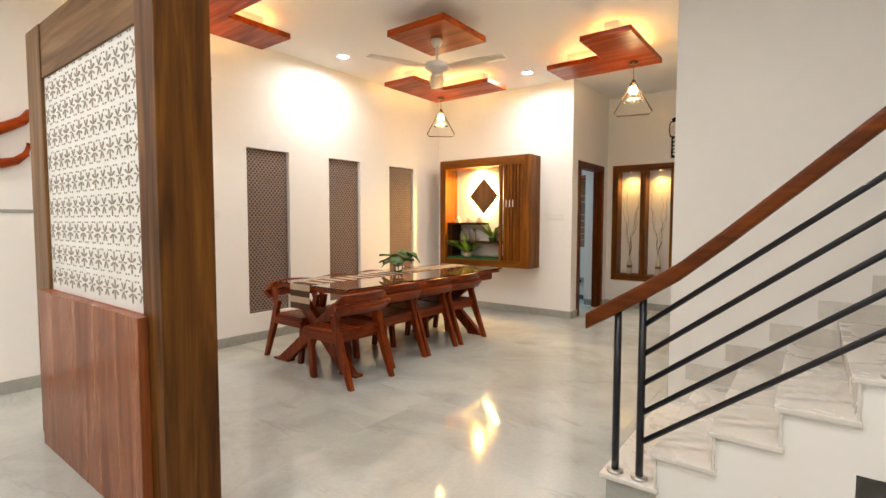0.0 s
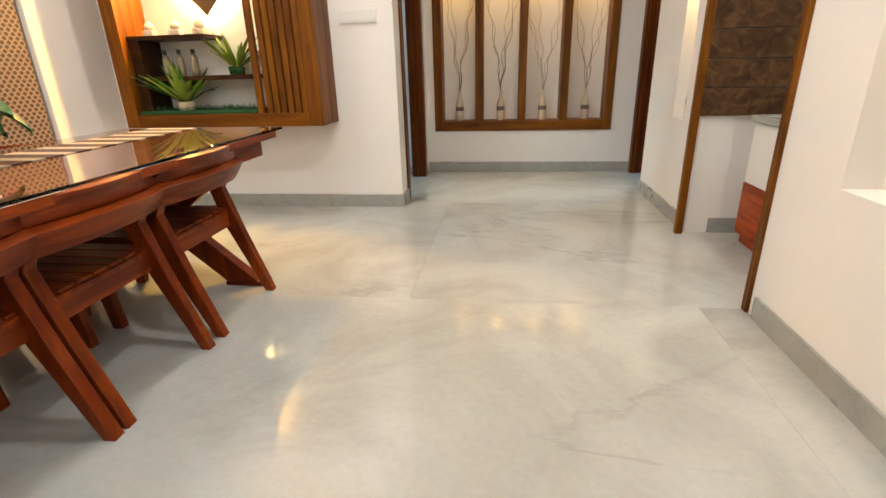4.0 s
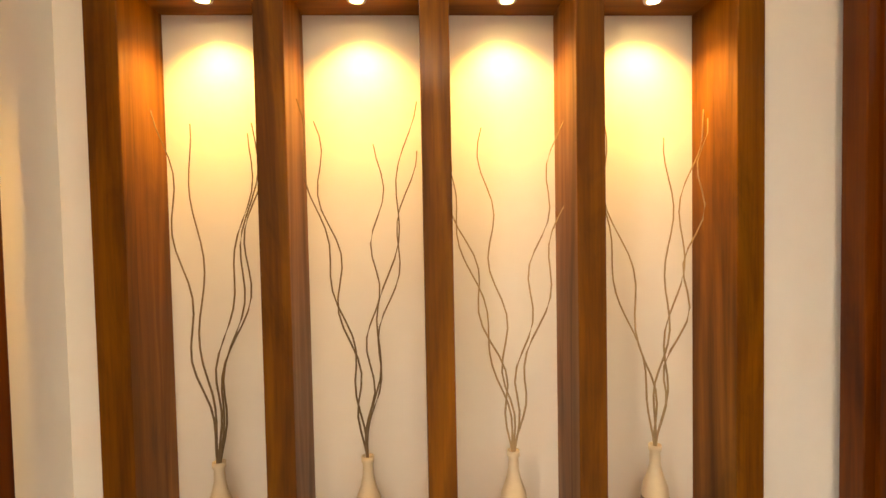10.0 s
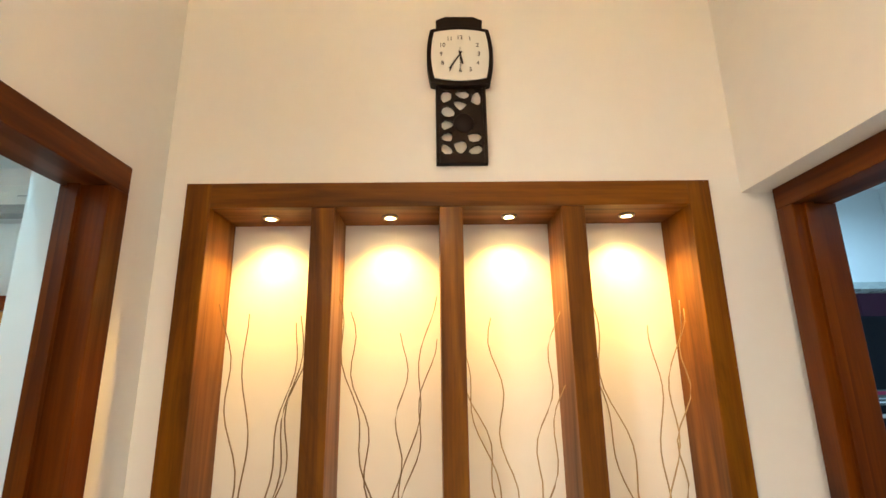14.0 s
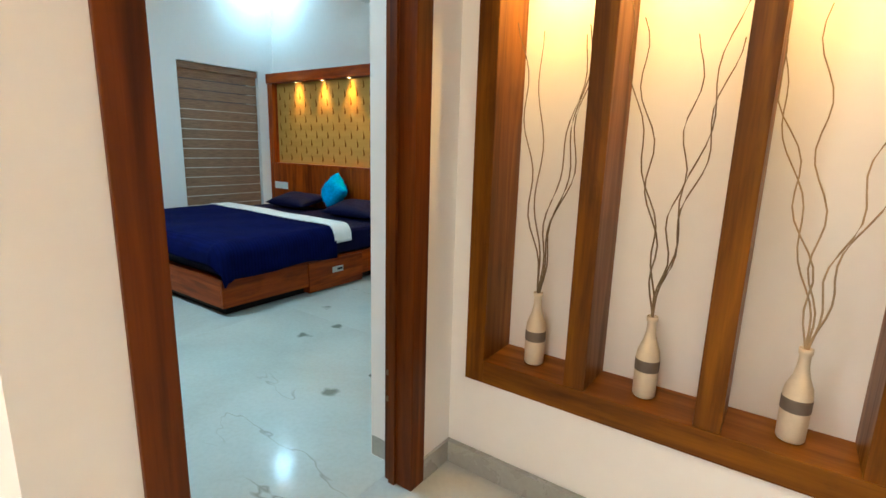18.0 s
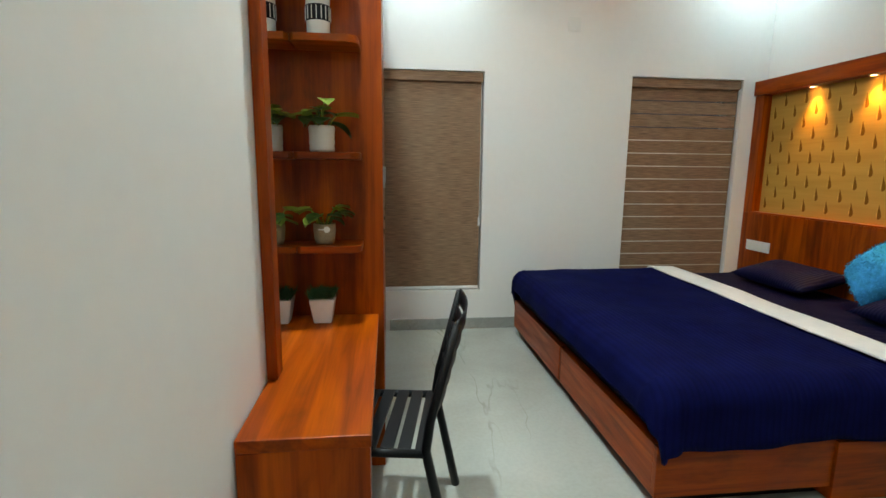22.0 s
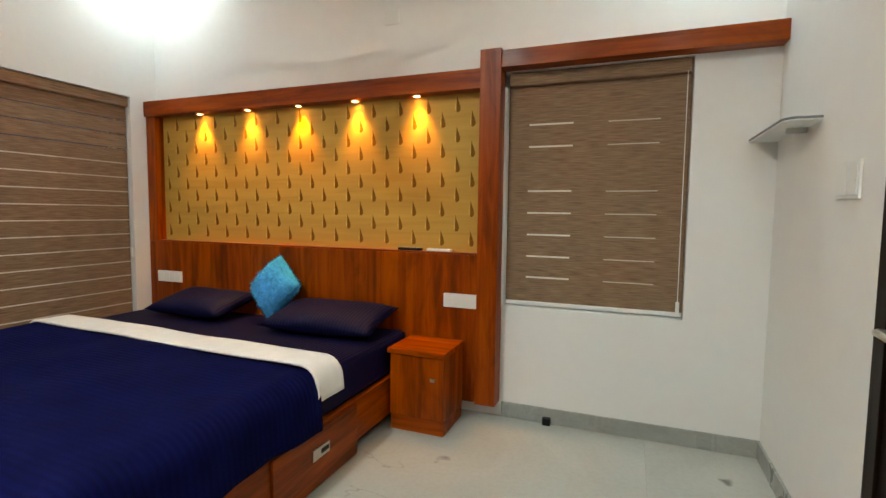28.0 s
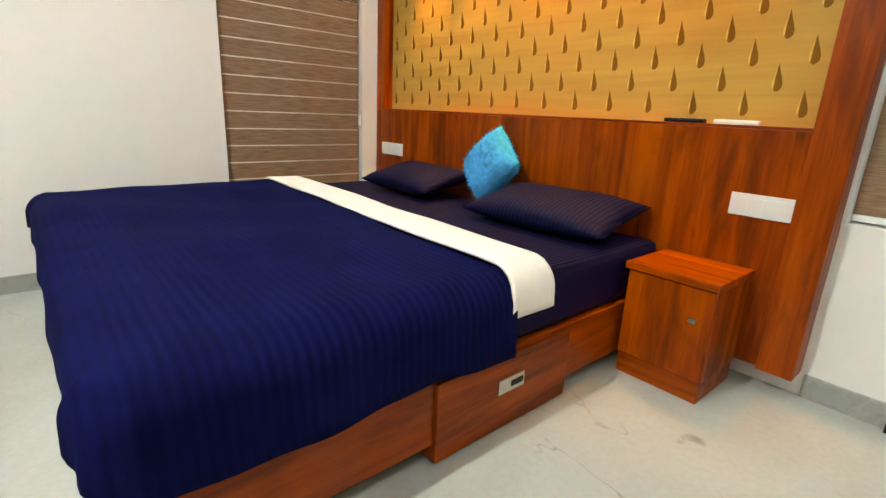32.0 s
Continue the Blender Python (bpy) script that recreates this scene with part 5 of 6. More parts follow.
def lettering(text, at, size, mat, parent, name="numeral"):
    cu = bpy.data.curves.new(name, "FONT")
    cu.body, cu.size, cu.align_x, cu.align_y, cu.extrude = text, size, "CENTER", "CENTER", 0.0006
    tmp = bpy.data.objects.new(name, cu)
    scene.collection.objects.link(tmp)
    me = bpy.data.meshes.new_from_object(tmp.evaluated_get(bpy.context.evaluated_depsgraph_get()))
    bpy.data.objects.remove(tmp)
    bpy.data.curves.remove(cu)
    me.materials.clear()
    me.materials.append(mat)
    ob = new(name, me)
    ob.parent = parent
    ob.matrix_local = pose(*at, 90)
    return ob


for k in range(1, 13):
    a = radians(90 - 30 * k)
    rx = 0.066 / max(abs(math.cos(a)), abs(math.sin(a))) * 0.5 + 0.066 * 0.5
    lettering(str(k), (CX + rx * math.cos(a), 7.1508, CZ + 0.006 + rx * math.sin(a)), 0.022, WENGE, face)
for a, l, w in ((-123, 0.064, 0.0045), (-79, 0.040, 0.0065), (-91, 0.066, 0.0018), (90, 0.026, 0.0018)):
    r = radians(a)
    part("clock_hand", beam((CX - 0.012 * math.cos(r), 7.1495, CZ + 0.006 - 0.012 * math.sin(r)), (CX + l * math.cos(r), 7.1495, CZ + 0.006 + l * math.sin(r)), w, 0.001, (0, 1, 0), 0), WENGE, face)
L0, L1, R0, R1 = CX - 0.087, CX + 0.087, 2.212, 2.515
body = None
for b in ((L0, R0, L0 + 0.012, R1), (L1 - 0.012, R0, L1, R1), (L0 + 0.012, R0, L1 - 0.012, R0 + 0.03), (L0 + 0.012, R1 - 0.02, L1 - 0.012, R1)):
    body = box(b[0], 7.172, b[1], b[2], 7.199, b[3], 0.002, bm=body)
part("lower_case", body, WENGE, ck)


def clipped(poly, p, q):
    """The part of a polygon that lies nearer to p than to q."""
    out = []
    mid, d = (p + q) / 2, q - p
    for i in range(len(poly)):
        u, v = poly[i - 1], poly[i]
        fu, fv = (u - mid).dot(d), (v - mid).dot(d)
        if (fu < 0) != (fv < 0):
            out.append(u + (v - u) * (fu / (fu - fv)))
        if fv < 0:
            out.append(v)
    return out


rnd = random.Random(14)
seeds = [Vector((L0 + 0.012 + 0.15 * (i + 0.5 + rnd.uniform(-0.3, 0.3)) / 3, R0 + 0.03 + 0.25 * (j + 0.5 + (0.25 if i % 2 else -0.2) + rnd.uniform(-0.28, 0.28)) / 5)) for i in range(3) for j in range(5)]
frame_box = [Vector(p) for p in ((L0 + 0.012, R0 + 0.03), (L1 - 0.012, R0 + 0.03), (L1 - 0.012, R1 - 0.02), (L0 + 0.012, R1 - 0.02))]
web = bmesh.new()
for seed in seeds:
    cell = frame_box
    for other in seeds:
        if other is not seed:
            cell = clipped(cell, seed, other)
    if len(cell) < 3:
        continue
    c = sum(cell, Vector((0, 0))) / len(cell)
    n = len(cell)
    near_bob = abs(c.x - CX - 0.008) < 0.045 and abs(c.y - R0 - 0.15) < 0.05
    outer = [[web.verts.new((p.x, y, p.y)) for p in cell] for y in (7.178, 7.190)]
    if near_bob or c.x > CX + 0.055:
        web.faces.new(outer[0]), web.faces.new(outer[1][::-1])
        continue
    soft = []
    for i in range(n):
        soft += [cell[i - 1].lerp(cell[i], 0.72), cell[i].lerp(cell[(i + 1) % n], 0.28)]
    inner = [[web.verts.new((c.x + (p.x - c.x) * 0.76, y, c.y + (p.y - c.y) * 0.76)) for p in soft] for y in (7.178, 7.190)]
    m = len(soft)
    for k in range(2):
        for i in range(n):
            web.faces.new((outer[k][i - 1], inner[k][2 * i], outer[k][i]))
            web.faces.new((outer[k][i], inner[k][2 * i], inner[k][2 * i + 1]))
            web.faces.new((outer[k][i], inner[k][2 * i + 1], inner[k][(2 * i + 2) % m]))
    for i in range(m):
        web.faces.new((inner[0][i - 1], inner[0][i], inner[1][i], inner[1][i - 1]))
bmesh.ops.remove_doubles(web, verts=web.verts, dist=0.0004)
part("fretwork", web, WENGE, ck, "pierced cell-patterned panel")
part("pendulum_bob", turned(lathe(((0, 0.010), (0.022, 0.008), (0.034, 0.002), (0.036, 0), (0, 0)), (0, 0, 0), 24), pose(CX + 0.008, 7.178, R0 + 0.15, 90)), WENGE, ck, "", True)

# wash area
vc = thing("vanity_cabinet", (0.0, 4.9, 0), "white and red-brown vanity cabinet under a grey counter", "cabinet")
part("lower_body", box(-0.42, 4.63, 0.06, 0.6, 5.115, 0.36, 0.003), rosewood("y"), vc)
part("plinth", box(-0.39, 4.66, 0, 0.6, 5.10, 0.06), rosewood("y"), vc)
part("upper_body", box(-0.41, 4.63, 0.36, 0.6, 5.115, 0.70), WHITE_PAINT, vc)
d = part("cabinet_door", box(-0.42, 4.64, 0.365, -0.41, 5.105, 0.695, 0.002), WHITE_PAINT, vc, "glossy white door")
part("handle", box(-0.436, 4.72, 0.42, -0.421, 4.745, 0.62, 0.004), rosewood("z"), d)
solid("counter_slab", box(-0.44, 4.61, 0.70, 0.6, 5.125, 0.735, 0.004), SKIRT, "polished grey stone counter on the vanity", "counter")
pw = thing("wall_panel", (0.2, 5.25, 1.5), "dark rustic wooden plank panel on the wash area wall", "wall panel")
for k in range(9):
    part("plank", box(-0.673, 5.238, 0.72 + 0.155 * k, 1.0, 5.259, 0.72 + 0.155 * k + 0.152, 0.002), WALNUT_PLANK, pw)

# kitchen seen through the door
fg = thing("refrigerator", (1.2, 9.3, 0), "tall glossy black two-door refrigerator", "refrigerator")
part("body", box(0.70, 9.03, 0.03, 1.78, 9.70, 1.85, 0.02), FRIDGE_BLACK, fg)
part("freezer_door", box(0.80, 8.985, 1.22, 1.78, 9.03, 1.862, 0.014), FRIDGE_BLACK, fg)
part("main_door", box(0.80, 8.985, 0.06, 1.78, 9.03, 1.192, 0.014), FRIDGE_BLACK, fg)
part("trim_bar", box(0.83, 8.968, 1.193, 1.77, 8.99, 1.219, 0.006), STEEL, fg, "bright metal trim bar")
bg = part("badge", box(1.09, 8.981, 1.272, 1.44, 8.985, 1.372, 0.002), MAT_DARK, fg, "dark sticker with red and white lines")
part("red_line", box(1.11, 8.979, 1.340, 1.32, 8.9812, 1.362), RUG_RED, bg)
part("pale_line", box(1.11, 8.979, 1.312, 1.42, 8.9812, 1.320), GREY_PLASTIC, bg)
part("pale_line", box(1.19, 8.979, 1.288, 1.34, 8.9812, 1.297), WHITE_PLASTIC, bg)
ct = thing("storage_carton", (1.5, 9.3, 1.85), "dark maroon carton on top of the refrigerator", "carton")
part("case", box(1.30, 9.02, 1.8505, 1.74, 9.50, 2.02, 0.006), plain("maroon_card", (0.030, 0.004, 0.014), 0.7, 0, 0.2, 20, 0.1, 0.0, 0.2), ct)
part("flap", box(1.30, 9.02, 2.02, 1.515, 9.50, 2.024), MATS["maroon_card"], ct)
part("flap", box(1.525, 9.02, 2.02, 1.74, 9.50, 2.024), MATS["maroon_card"], ct)
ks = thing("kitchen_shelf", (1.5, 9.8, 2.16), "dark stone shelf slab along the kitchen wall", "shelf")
part("slab", box(-0.42, 9.74, 2.165, 2.595, 9.998, 2.225, 0.004), SKIRT, ks)
for x in (0.3, 1.3, 2.3):
    part("bracket", prism([(9.998, 2.165), (9.998, 1.99), (9.985, 1.99), (9.80, 2.150), (9.80, 2.165)], "x", x - 0.012, x + 0.012), STEEL, ks)
rg = thing("kitchen_rug", (1.28, 8.52, 0), "crimson and ochre patterned rug on the kitchen floor", "rug")
part("rug_body", prism([(0.76, 8.32), (0.80, 8.27), (1.78, 8.27), (1.82, 8.32), (1.82, 8.74), (1.78, 8.79), (0.82, 8.79), (0.76, 8.74)], "z", 0.001, 0.013, 0.004), RUG_RED, rg)
for nm, rx, ry, z0, z1, mt_ in (("oval", 0.44, 0.21, 0.013, 0.0155, RUG_GOLD), ("inner_oval", 0.31, 0.14, 0.0155, 0.018, RUG_RED), ("inner_oval", 0.20, 0.09, 0.018, 0.020, RUG_GOLD), ("inner_oval", 0.10, 0.045, 0.020, 0.022, RUG_RED)):
    part(nm, prism([(1.29 + rx * (1 + 0.05 * math.cos(8 * a)) * math.cos(a), 8.53 + ry * (1 + 0.05 * math.cos(8 * a)) * math.sin(a)) for a in [2 * math.pi * i / 48 for i in range(48)]], "z", z0, z1), mt_, rg, "ochre oval" if mt_ is RUG_GOLD else "")

# ---- bedroom ----
HB = 9.70
hb = thing("headboard", (-5.8, 9.75, 0.1), "red-brown wooden wall headboard with a lit gold wallpaper panel", "headboard")
PX0, PX1, PZ0, PZ1 = -7.225, -4.445, 1.06, 2.07
part("lower_board", box(XW + 0.002, HB, 0.10, PX1, 9.799, PZ0 - 0.012, 0.003), rosewood("z"), hb)
part("ledge", box(PX0 - 0.0, HB, PZ0 - 0.012, PX1, 9.799, PZ0, 0.002), rosewood("x"), hb)
part("top_rail", box(XW + 0.002, HB - 0.02, PZ1, PX1, 9.799, 2.19, 0.003), rosewood("x"), hb)
part("side_rail", box(XW + 0.002, HB, PZ0 - 0.012, PX0, 9.799, PZ1, 0.003), rosewood("z"), hb)
part("post", box(PX1, HB - 0.03, 0.10, -4.315, 9.799, 2.295, 0.003), rosewood("z"), hb)
part("curtain_rail", box(-4.315, HB - 0.01, VZ1 + 0.005, WX - 0.002, 9.799, 2.285, 0.003), rosewood("x"), hb)
paper = part("wallpaper", box(PX0, 9.775, PZ0, PX1, 9.799, PZ1), GOLD_PAPER, hb, "gold wallpaper with bronze drops")
own = bmesh.new()
pts = [(-0.002, 0.057), (0.006, 0.030), (0.016, 0.004), (0.023, -0.020), (0.022, -0.036), (0.013, -0.047), (0.001, -0.050), (-0.006, -0.040), (-0.006, 0.0)]
own.faces.new([own.verts.new((x, 0, z)) for x, z in pts])
drop_dark = finish(own, "drop_motif", GOLD_DARK)
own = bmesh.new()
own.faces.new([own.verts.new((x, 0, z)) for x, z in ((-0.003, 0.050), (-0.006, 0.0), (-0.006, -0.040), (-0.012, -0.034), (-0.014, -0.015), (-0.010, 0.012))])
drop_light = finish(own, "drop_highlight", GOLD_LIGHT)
for j in range(10):
    for i in range(14):
        x = PX0 + 0.05 + i * 0.204 + (0.102 if j % 2 else 0)
        z = PZ0 + 0.085 + j * 0.0955
        if x < PX1 - 0.02:
            o = new("drop", drop_dark)
            o.parent = paper
            o.location = (x, 9.7742, z)
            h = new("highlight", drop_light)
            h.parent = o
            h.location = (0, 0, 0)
LX = (-6.765, -6.287, -5.822, -5.351, -4.888)
for x in LX:
    sp = part("spotlight", lathe(((0.020, 0), (0.032, 0), (0.030, -0.007), (0.020, -0.008)), (x, 9.728, PZ1), 20), STEEL, hb, "", True)
    part("lens", lathe(((0, 0), (0.020, 0), (0.020, -0.004), (0, -0.004)), (x, 9.728, PZ1 - 0.001), 16), LENS_WARM, sp)
    spot_lamp("headboard_glow", (x, 9.728, PZ1 - 0.012), (x, 9.768, 1.4), 21 if x != LX[2] else 24, GOLD if x == LX[2] else (1.0, 0.6, 0.2), 75, 0.9)
switch_plate((-7.10, HB, 0.762), (0.27, 0.09), "-y", 4)
switch_plate((-4.55, HB, 0.752), (0.245, 0.09), "-y", 4)
for x, mat, n in ((-4.93, BLACK_PLASTIC, "black"), (-4.72, WHITE_PLASTIC, "white")):
    t = thing("remote_control", (x, 9.735, PZ0), n + " remote control lying on the headboard ledge", "remote control")
    part("case", box(x - 0.085, 9.712, PZ0, x + 0.085, 9.752, PZ0 + 0.018, 0.006), mat, t)
    for k in range(5):
        part("button", box(x - 0.06 + 0.026 * k, 9.724, PZ0 + 0.018, x - 0.048 + 0.026 * k, 9.738, PZ0 + 0.0205, 0.001), GREY_PLASTIC, t)

# bed
BX0, BX1, BY0, BY1 = -7.16, -4.905, 7.53, HB - 0.002
bed = thing("bed", (-6.0, 8.6, 0), "wide wooden storage bed with drawers under a navy duvet", "bed")
part("plinth", box(BX0 + 0.06, BY0 + 0.06, 0, BX1 - 0.07, BY1, 0.085), WENGE, bed, "dark recessed plinth")
part("side_board", box(BX1 - 0.03, BY0, 0.072, BX1, BY1, 0.30, 0.003), rosewood("y"), bed)
part("side_board", box(BX0, BY0, 0.072, BX0 + 0.03, BY1, 0.30, 0.003), rosewood("y"), bed)
fx = (BX0 + BX1) / 2
part("foot_board", box(BX0 + 0.03, BY0, 0.072, fx - 0.018, BY0 + 0.03, 0.30, 0.003), rosewood("x"), bed)
part("foot_board", box(fx + 0.018, BY0, 0.072, BX1 - 0.03, BY0 + 0.03, 0.30, 0.003), rosewood("x"), bed)
part("middle_stile", box(fx - 0.018, BY0 + 0.004, 0.085, fx + 0.018, BY0 + 0.03, 0.30, 0.002), mahogany("z"), bed, "darker upright between the foot boards")
part("deck", box(BX0 + 0.03, BY0 + 0.03, 0.26, BX1 - 0.03, BY1, 0.295), rosewood("x"), bed)
part("drawer_side", box(BX1 - 0.19, 8.337, 0.012, BX1 - 0.002, 8.350, 0.070), WHITE_PAINT, bed, "white drawer side")
dr = part("drawer", box(BX1 - 0.2, 8.335, 0.012, BX1 + 0.014, 8.99, 0.285, 0.003), rosewood("y"), bed, "drawer front standing proud")
part("handle", box(BX1 + 0.014, 8.60, 0.150, BX1 + 0.020, 8.73, 0.205, 0.003), STEEL, dr, "flush metal pull")
part("handle_slot", box(BX1 + 0.0195, 8.66, 0.168, BX1 + 0.0225, 8.72, 0.190, 0.001), BLACK_PLASTIC, dr)
solid("mattress", box(BX0 + 0.03, BY0 + 0.03, 0.296, BX1 - 0.02, BY1 - 0.005, 0.530, 0.05, seg=4), NAVY_SATIN, "mattress in a navy satin-striped sheet", "mattress", smooth=True)


def cover(name, y0, y1, low_side, low_foot, mat, thick, lift, wav, label, cat, seed):
    """A cloth laid over the bed, hanging down its sides and, if low_foot is set, over the foot."""
    rnd = random.Random(seed)
    ph = [rnd.uniform(0, 6.28) for _ in range(6)]
    xs, xe, R = BX0 - 0.002 - lift, BX1 + 0.002 + lift * 0.5, 0.085
    top = 0.546 + lift
    width = xe - xs
    arc = R * math.pi / 2
    vert = max(0.0, top - R - low_side)
    total = (width - 2 * R) + 2 * (arc + vert)
    fvert = max(0.0, top - R - low_foot) if low_foot else 0.0
    foot = arc + fvert if low_foot else 0.0
    length = (y1 - y0) - (R if low_foot else 0) + foot

    def bend(e, v):
        """Arc length past the flat part to (offset, drop)."""
        if e <= 0:
            return 0.0, 0.0
        if e < arc:
            a = e / R
            return R * math.sin(a), R * (1 - math.cos(a))
        return R, R + (e - arc)

    def place(u, v):
        d = u * total - arc - vert
        e = v * length - foot
        flat = width - 2 * R
        ox, dx = bend(-d, vert) if d < 0 else bend(d - flat, vert)
        x = xs + R - ox if d < 0 else xs + R + min(d, flat) + ox
        oy, dy = bend(-e, fvert) if e < 0 else (0.0, 0.0)
        ex, ey = max(0.0, -d, d - flat), max(0.0, -e)
        if ex and ey:
            turn, far = math.atan2(ey, ex), max(ex, ey)
            off, drop = bend(far, 0)
            flare = off + 0.18 * max(0.0, drop - R) * math.sin(2 * turn) ** 2
            cx_, cy_ = (xs + R if d < 0 else xs + R + flat), y0 + R
            ripple = 0.010 * math.sin(turn * 9 + ph[2]) * min(1, drop / 0.2)
            return (cx_ + (-1 if d < 0 else 1) * (flare + ripple + 0.010) * math.cos(turn), cy_ - (flare + ripple + 0.012) * math.sin(turn), max(0.07, top - drop - 0.30 * min(ex, ey)))
        y = (y0 + R - oy if e < 0 else y0 + R + e) if low_foot else y0 + e
        z = top - max(dx, dy) - 0.22 * min(dx, dy)
        s_ = -1 if d < 0 else 1
        ax, ay = min(1, max(0, dx - 0.03) / 0.2), min(1, max(0, dy - 0.03) / 0.2)
        if ax:
            fold = math.sin(y * 12 + ph[0]) * 0.5 + math.sin(y * 27 + ph[1]) * 0.25
            x += s_ * (0.010 + 0.015 * fold * (1 - ay)) * ax
            z += 0.010 * math.sin(y * 7 + ph[2]) * ax
        if ay:
            fold = math.sin(x * 10 + ph[3]) * 0.5 + math.sin(x * 22 + ph[4]) * 0.25
            y -= (0.014 + 0.015 * fold * (1 - ax)) * ay
            z += 0.010 * math.sin(x * 6 + ph[5]) * ay
        if ax and ay:
            x += s_ * 0.035 * min(ax, ay)
            y -= 0.035 * min(ax, ay)
        z = max(z, 0.07)
        calm = max(0.0, 1 - (dx + dy) * 8)
        z += wav * calm * (math.sin(x * 5.2 + y * 3.1 + ph[0]) + math.sin(x * 9.7 - y * 6.2 + ph[1]) * 0.6 + math.sin(y * 17 + x * 2 + ph[2]) * 0.3)
        y += 0.10 * (xe - x) / width * min(1.0, max(0.0, (y - 8.0) / 0.6))
        return (x, y, z)
    return solid(name, grid_sheet(90, 80 if foot else 14, place, thick), mat, label, cat, smooth=True)


cover("duvet", BY0 - 0.012, 8.645, 0.30, 0.405, NAVY, -0.02, 0.010, 0.006, "navy blue ribbed duvet hanging over the bed's foot", "duvet", 2)
cover("duvet_fold", 8.622, 8.825, 0.425, 0, CREAM_CLOTH, -0.012, 0.036, 0.003, "cream turned-back band across the navy duvet", "bed runner", 3)


def cushion(name, at, size, turn, mat, label, cat="pillow", fluff=0.0, seed=1, lean=None):
    """A stuffed pillow: a pinched box, soft at the edges."""
    rnd = random.Random(seed)
    w, d, h = size
    own = bmesh.new()
    n = 22

    def skin(sgn):
        g = [[None] * (n + 1) for _ in range(n + 1)]
        for i in range(n + 1):
            for j in range(n + 1):
                u, v = i / n * 2 - 1, j / n * 2 - 1
                t = (max(0, 1 - abs(u) ** 3.2) * max(0, 1 - abs(v) ** 3.2)) ** 0.55
                pin = 1 - 0.07 * (1 - abs(v)) * abs(u) ** 4 - 0.0
                pin2 = 1 - 0.07 * (1 - abs(u)) * abs(v) ** 4
                z = sgn * h / 2 * t * (1 + 0.08 * math.sin(u * 4 + seed) * math.cos(v * 3 + seed))
                if fluff:
                    z += rnd.uniform(-1, 1) * fluff * t
                g[i][j] = own.verts.new((u * w / 2 * pin, v * d / 2 * pin2, z))
        for i in range(n):
            for j in range(n):
                own.faces.new((g[i][j], g[i + 1][j], g[i + 1][j + 1], g[i][j + 1]))
    skin(1), skin(-1)
    bmesh.ops.remove_doubles(own, verts=own.verts, dist=0.0008)
    bmesh.ops.recalc_face_normals(own, faces=own.faces)
    m = lean if lean is not None else pose(*at, 0, 0, turn)
    bmesh.ops.transform(own, matrix=m, verts=own.verts)
    return solid(name, own, mat, label, cat, smooth=True)


cushion("pillow", (0, 0, 0), (0.70, 0.42, 0.135), 0, NAVY_SATIN, "navy satin-striped pillow against the headboard", seed=1, lean=pose(-6.50, 9.47, 0.632, 12, 0, 0))
cushion("pillow", (0, 0, 0), (0.80, 0.44, 0.138), 0, NAVY_SATIN, "navy satin-striped pillow against the headboard", seed=2, lean=pose(-5.37, 9.44, 0.630, 12, 0, 3))
cp = cushion("cushion", (0, 0, 0), (0.335, 0.335, 0.19), 0, FUR, "turquoise plush cushion leaning on the headboard", "cushion", 0.012, 3, pose(-5.885, 9.53, 0.775, 70, 0, -10) @ pose(0, 0, 0, 0, 0, 52))

rnd = random.Random(11)
fur, base = bmesh.new(), cp.data
for poly in base.polygons:
    for _ in range(3):
        p = sum((base.vertices[i].co * w for i, w in zip(poly.vertices, [1 / len(poly.vertices)] * len(poly.vertices))), Vector())
        p = p + Vector((rnd.uniform(-0.008, 0.008), rnd.uniform(-0.008, 0.008), rnd.uniform(-0.008, 0.008)))
        d = (poly.normal + Vector((rnd.uniform(-0.8, 0.8), rnd.uniform(-0.8, 0.8), rnd.uniform(-0.9, 0.4)))).normalized()
        side = d.cross(Vector((rnd.uniform(-1, 1), rnd.uniform(-1, 1), rnd.uniform(-1, 1)))).normalized() * 0.0028
        q = p + d * rnd.uniform(0.010, 0.020)
        fur.faces.new([fur.verts.new(p - side), fur.verts.new(p + side), fur.verts.new(q)])
pile = new("pile", finish(fur, "pile", FUR))
pile.parent = cp
pile["kind"] = "stuff"

# bedside cabinet
ns = thing("bedside_cabinet", (-4.71, 9.5, 0), "small red-brown wooden bedside cabinet with one door", "bedside cabinet")
NX_0, NX_1, NY_0, NY_1 = -4.885, -4.535, 9.355, HB - 0.004
part("plinth", box(NX_0 + 0.005, NY_0 + 0.01, 0, NX_1 - 0.005, NY_1, 0.09), rosewood("x"), ns)
part("body", box(NX_0, NY_0 + 0.018, 0.09, NX_1, NY_1, 0.47, 0.003), rosewood("z"), ns)
d = part("cabinet_door", box(NX_0 + 0.004, NY_0, 0.095, NX_1 - 0.004, NY_0 + 0.018, 0.465, 0.003), rosewood("z"), ns)
part("handle", box(NX_1 - 0.085, NY_0 - 0.008, 0.325, NX_1 - 0.055, NY_0, 0.345, 0.003), STEEL, d, "small metal pull")
part("top", box(NX_0 - 0.012, NY_0 - 0.012, 0.47, NX_1 + 0.008, NY_1, 0.50, 0.004), rosewood("x"), ns)

# dressing table, mirror and shelves
dk = thing("dressing_table", (-4.9, 6.25, 0), "red-brown wooden dressing table against the wall", "table")
part("end_panel", box(-4.372, 6.074, 0, -4.330, 6.400, 0.722, 0.003), rosewood("z"), dk)
part("tabletop", box(-5.352, 6.074, 0.722, -4.328, 6.403, 0.757, 0.004), rosewood("x"), dk)
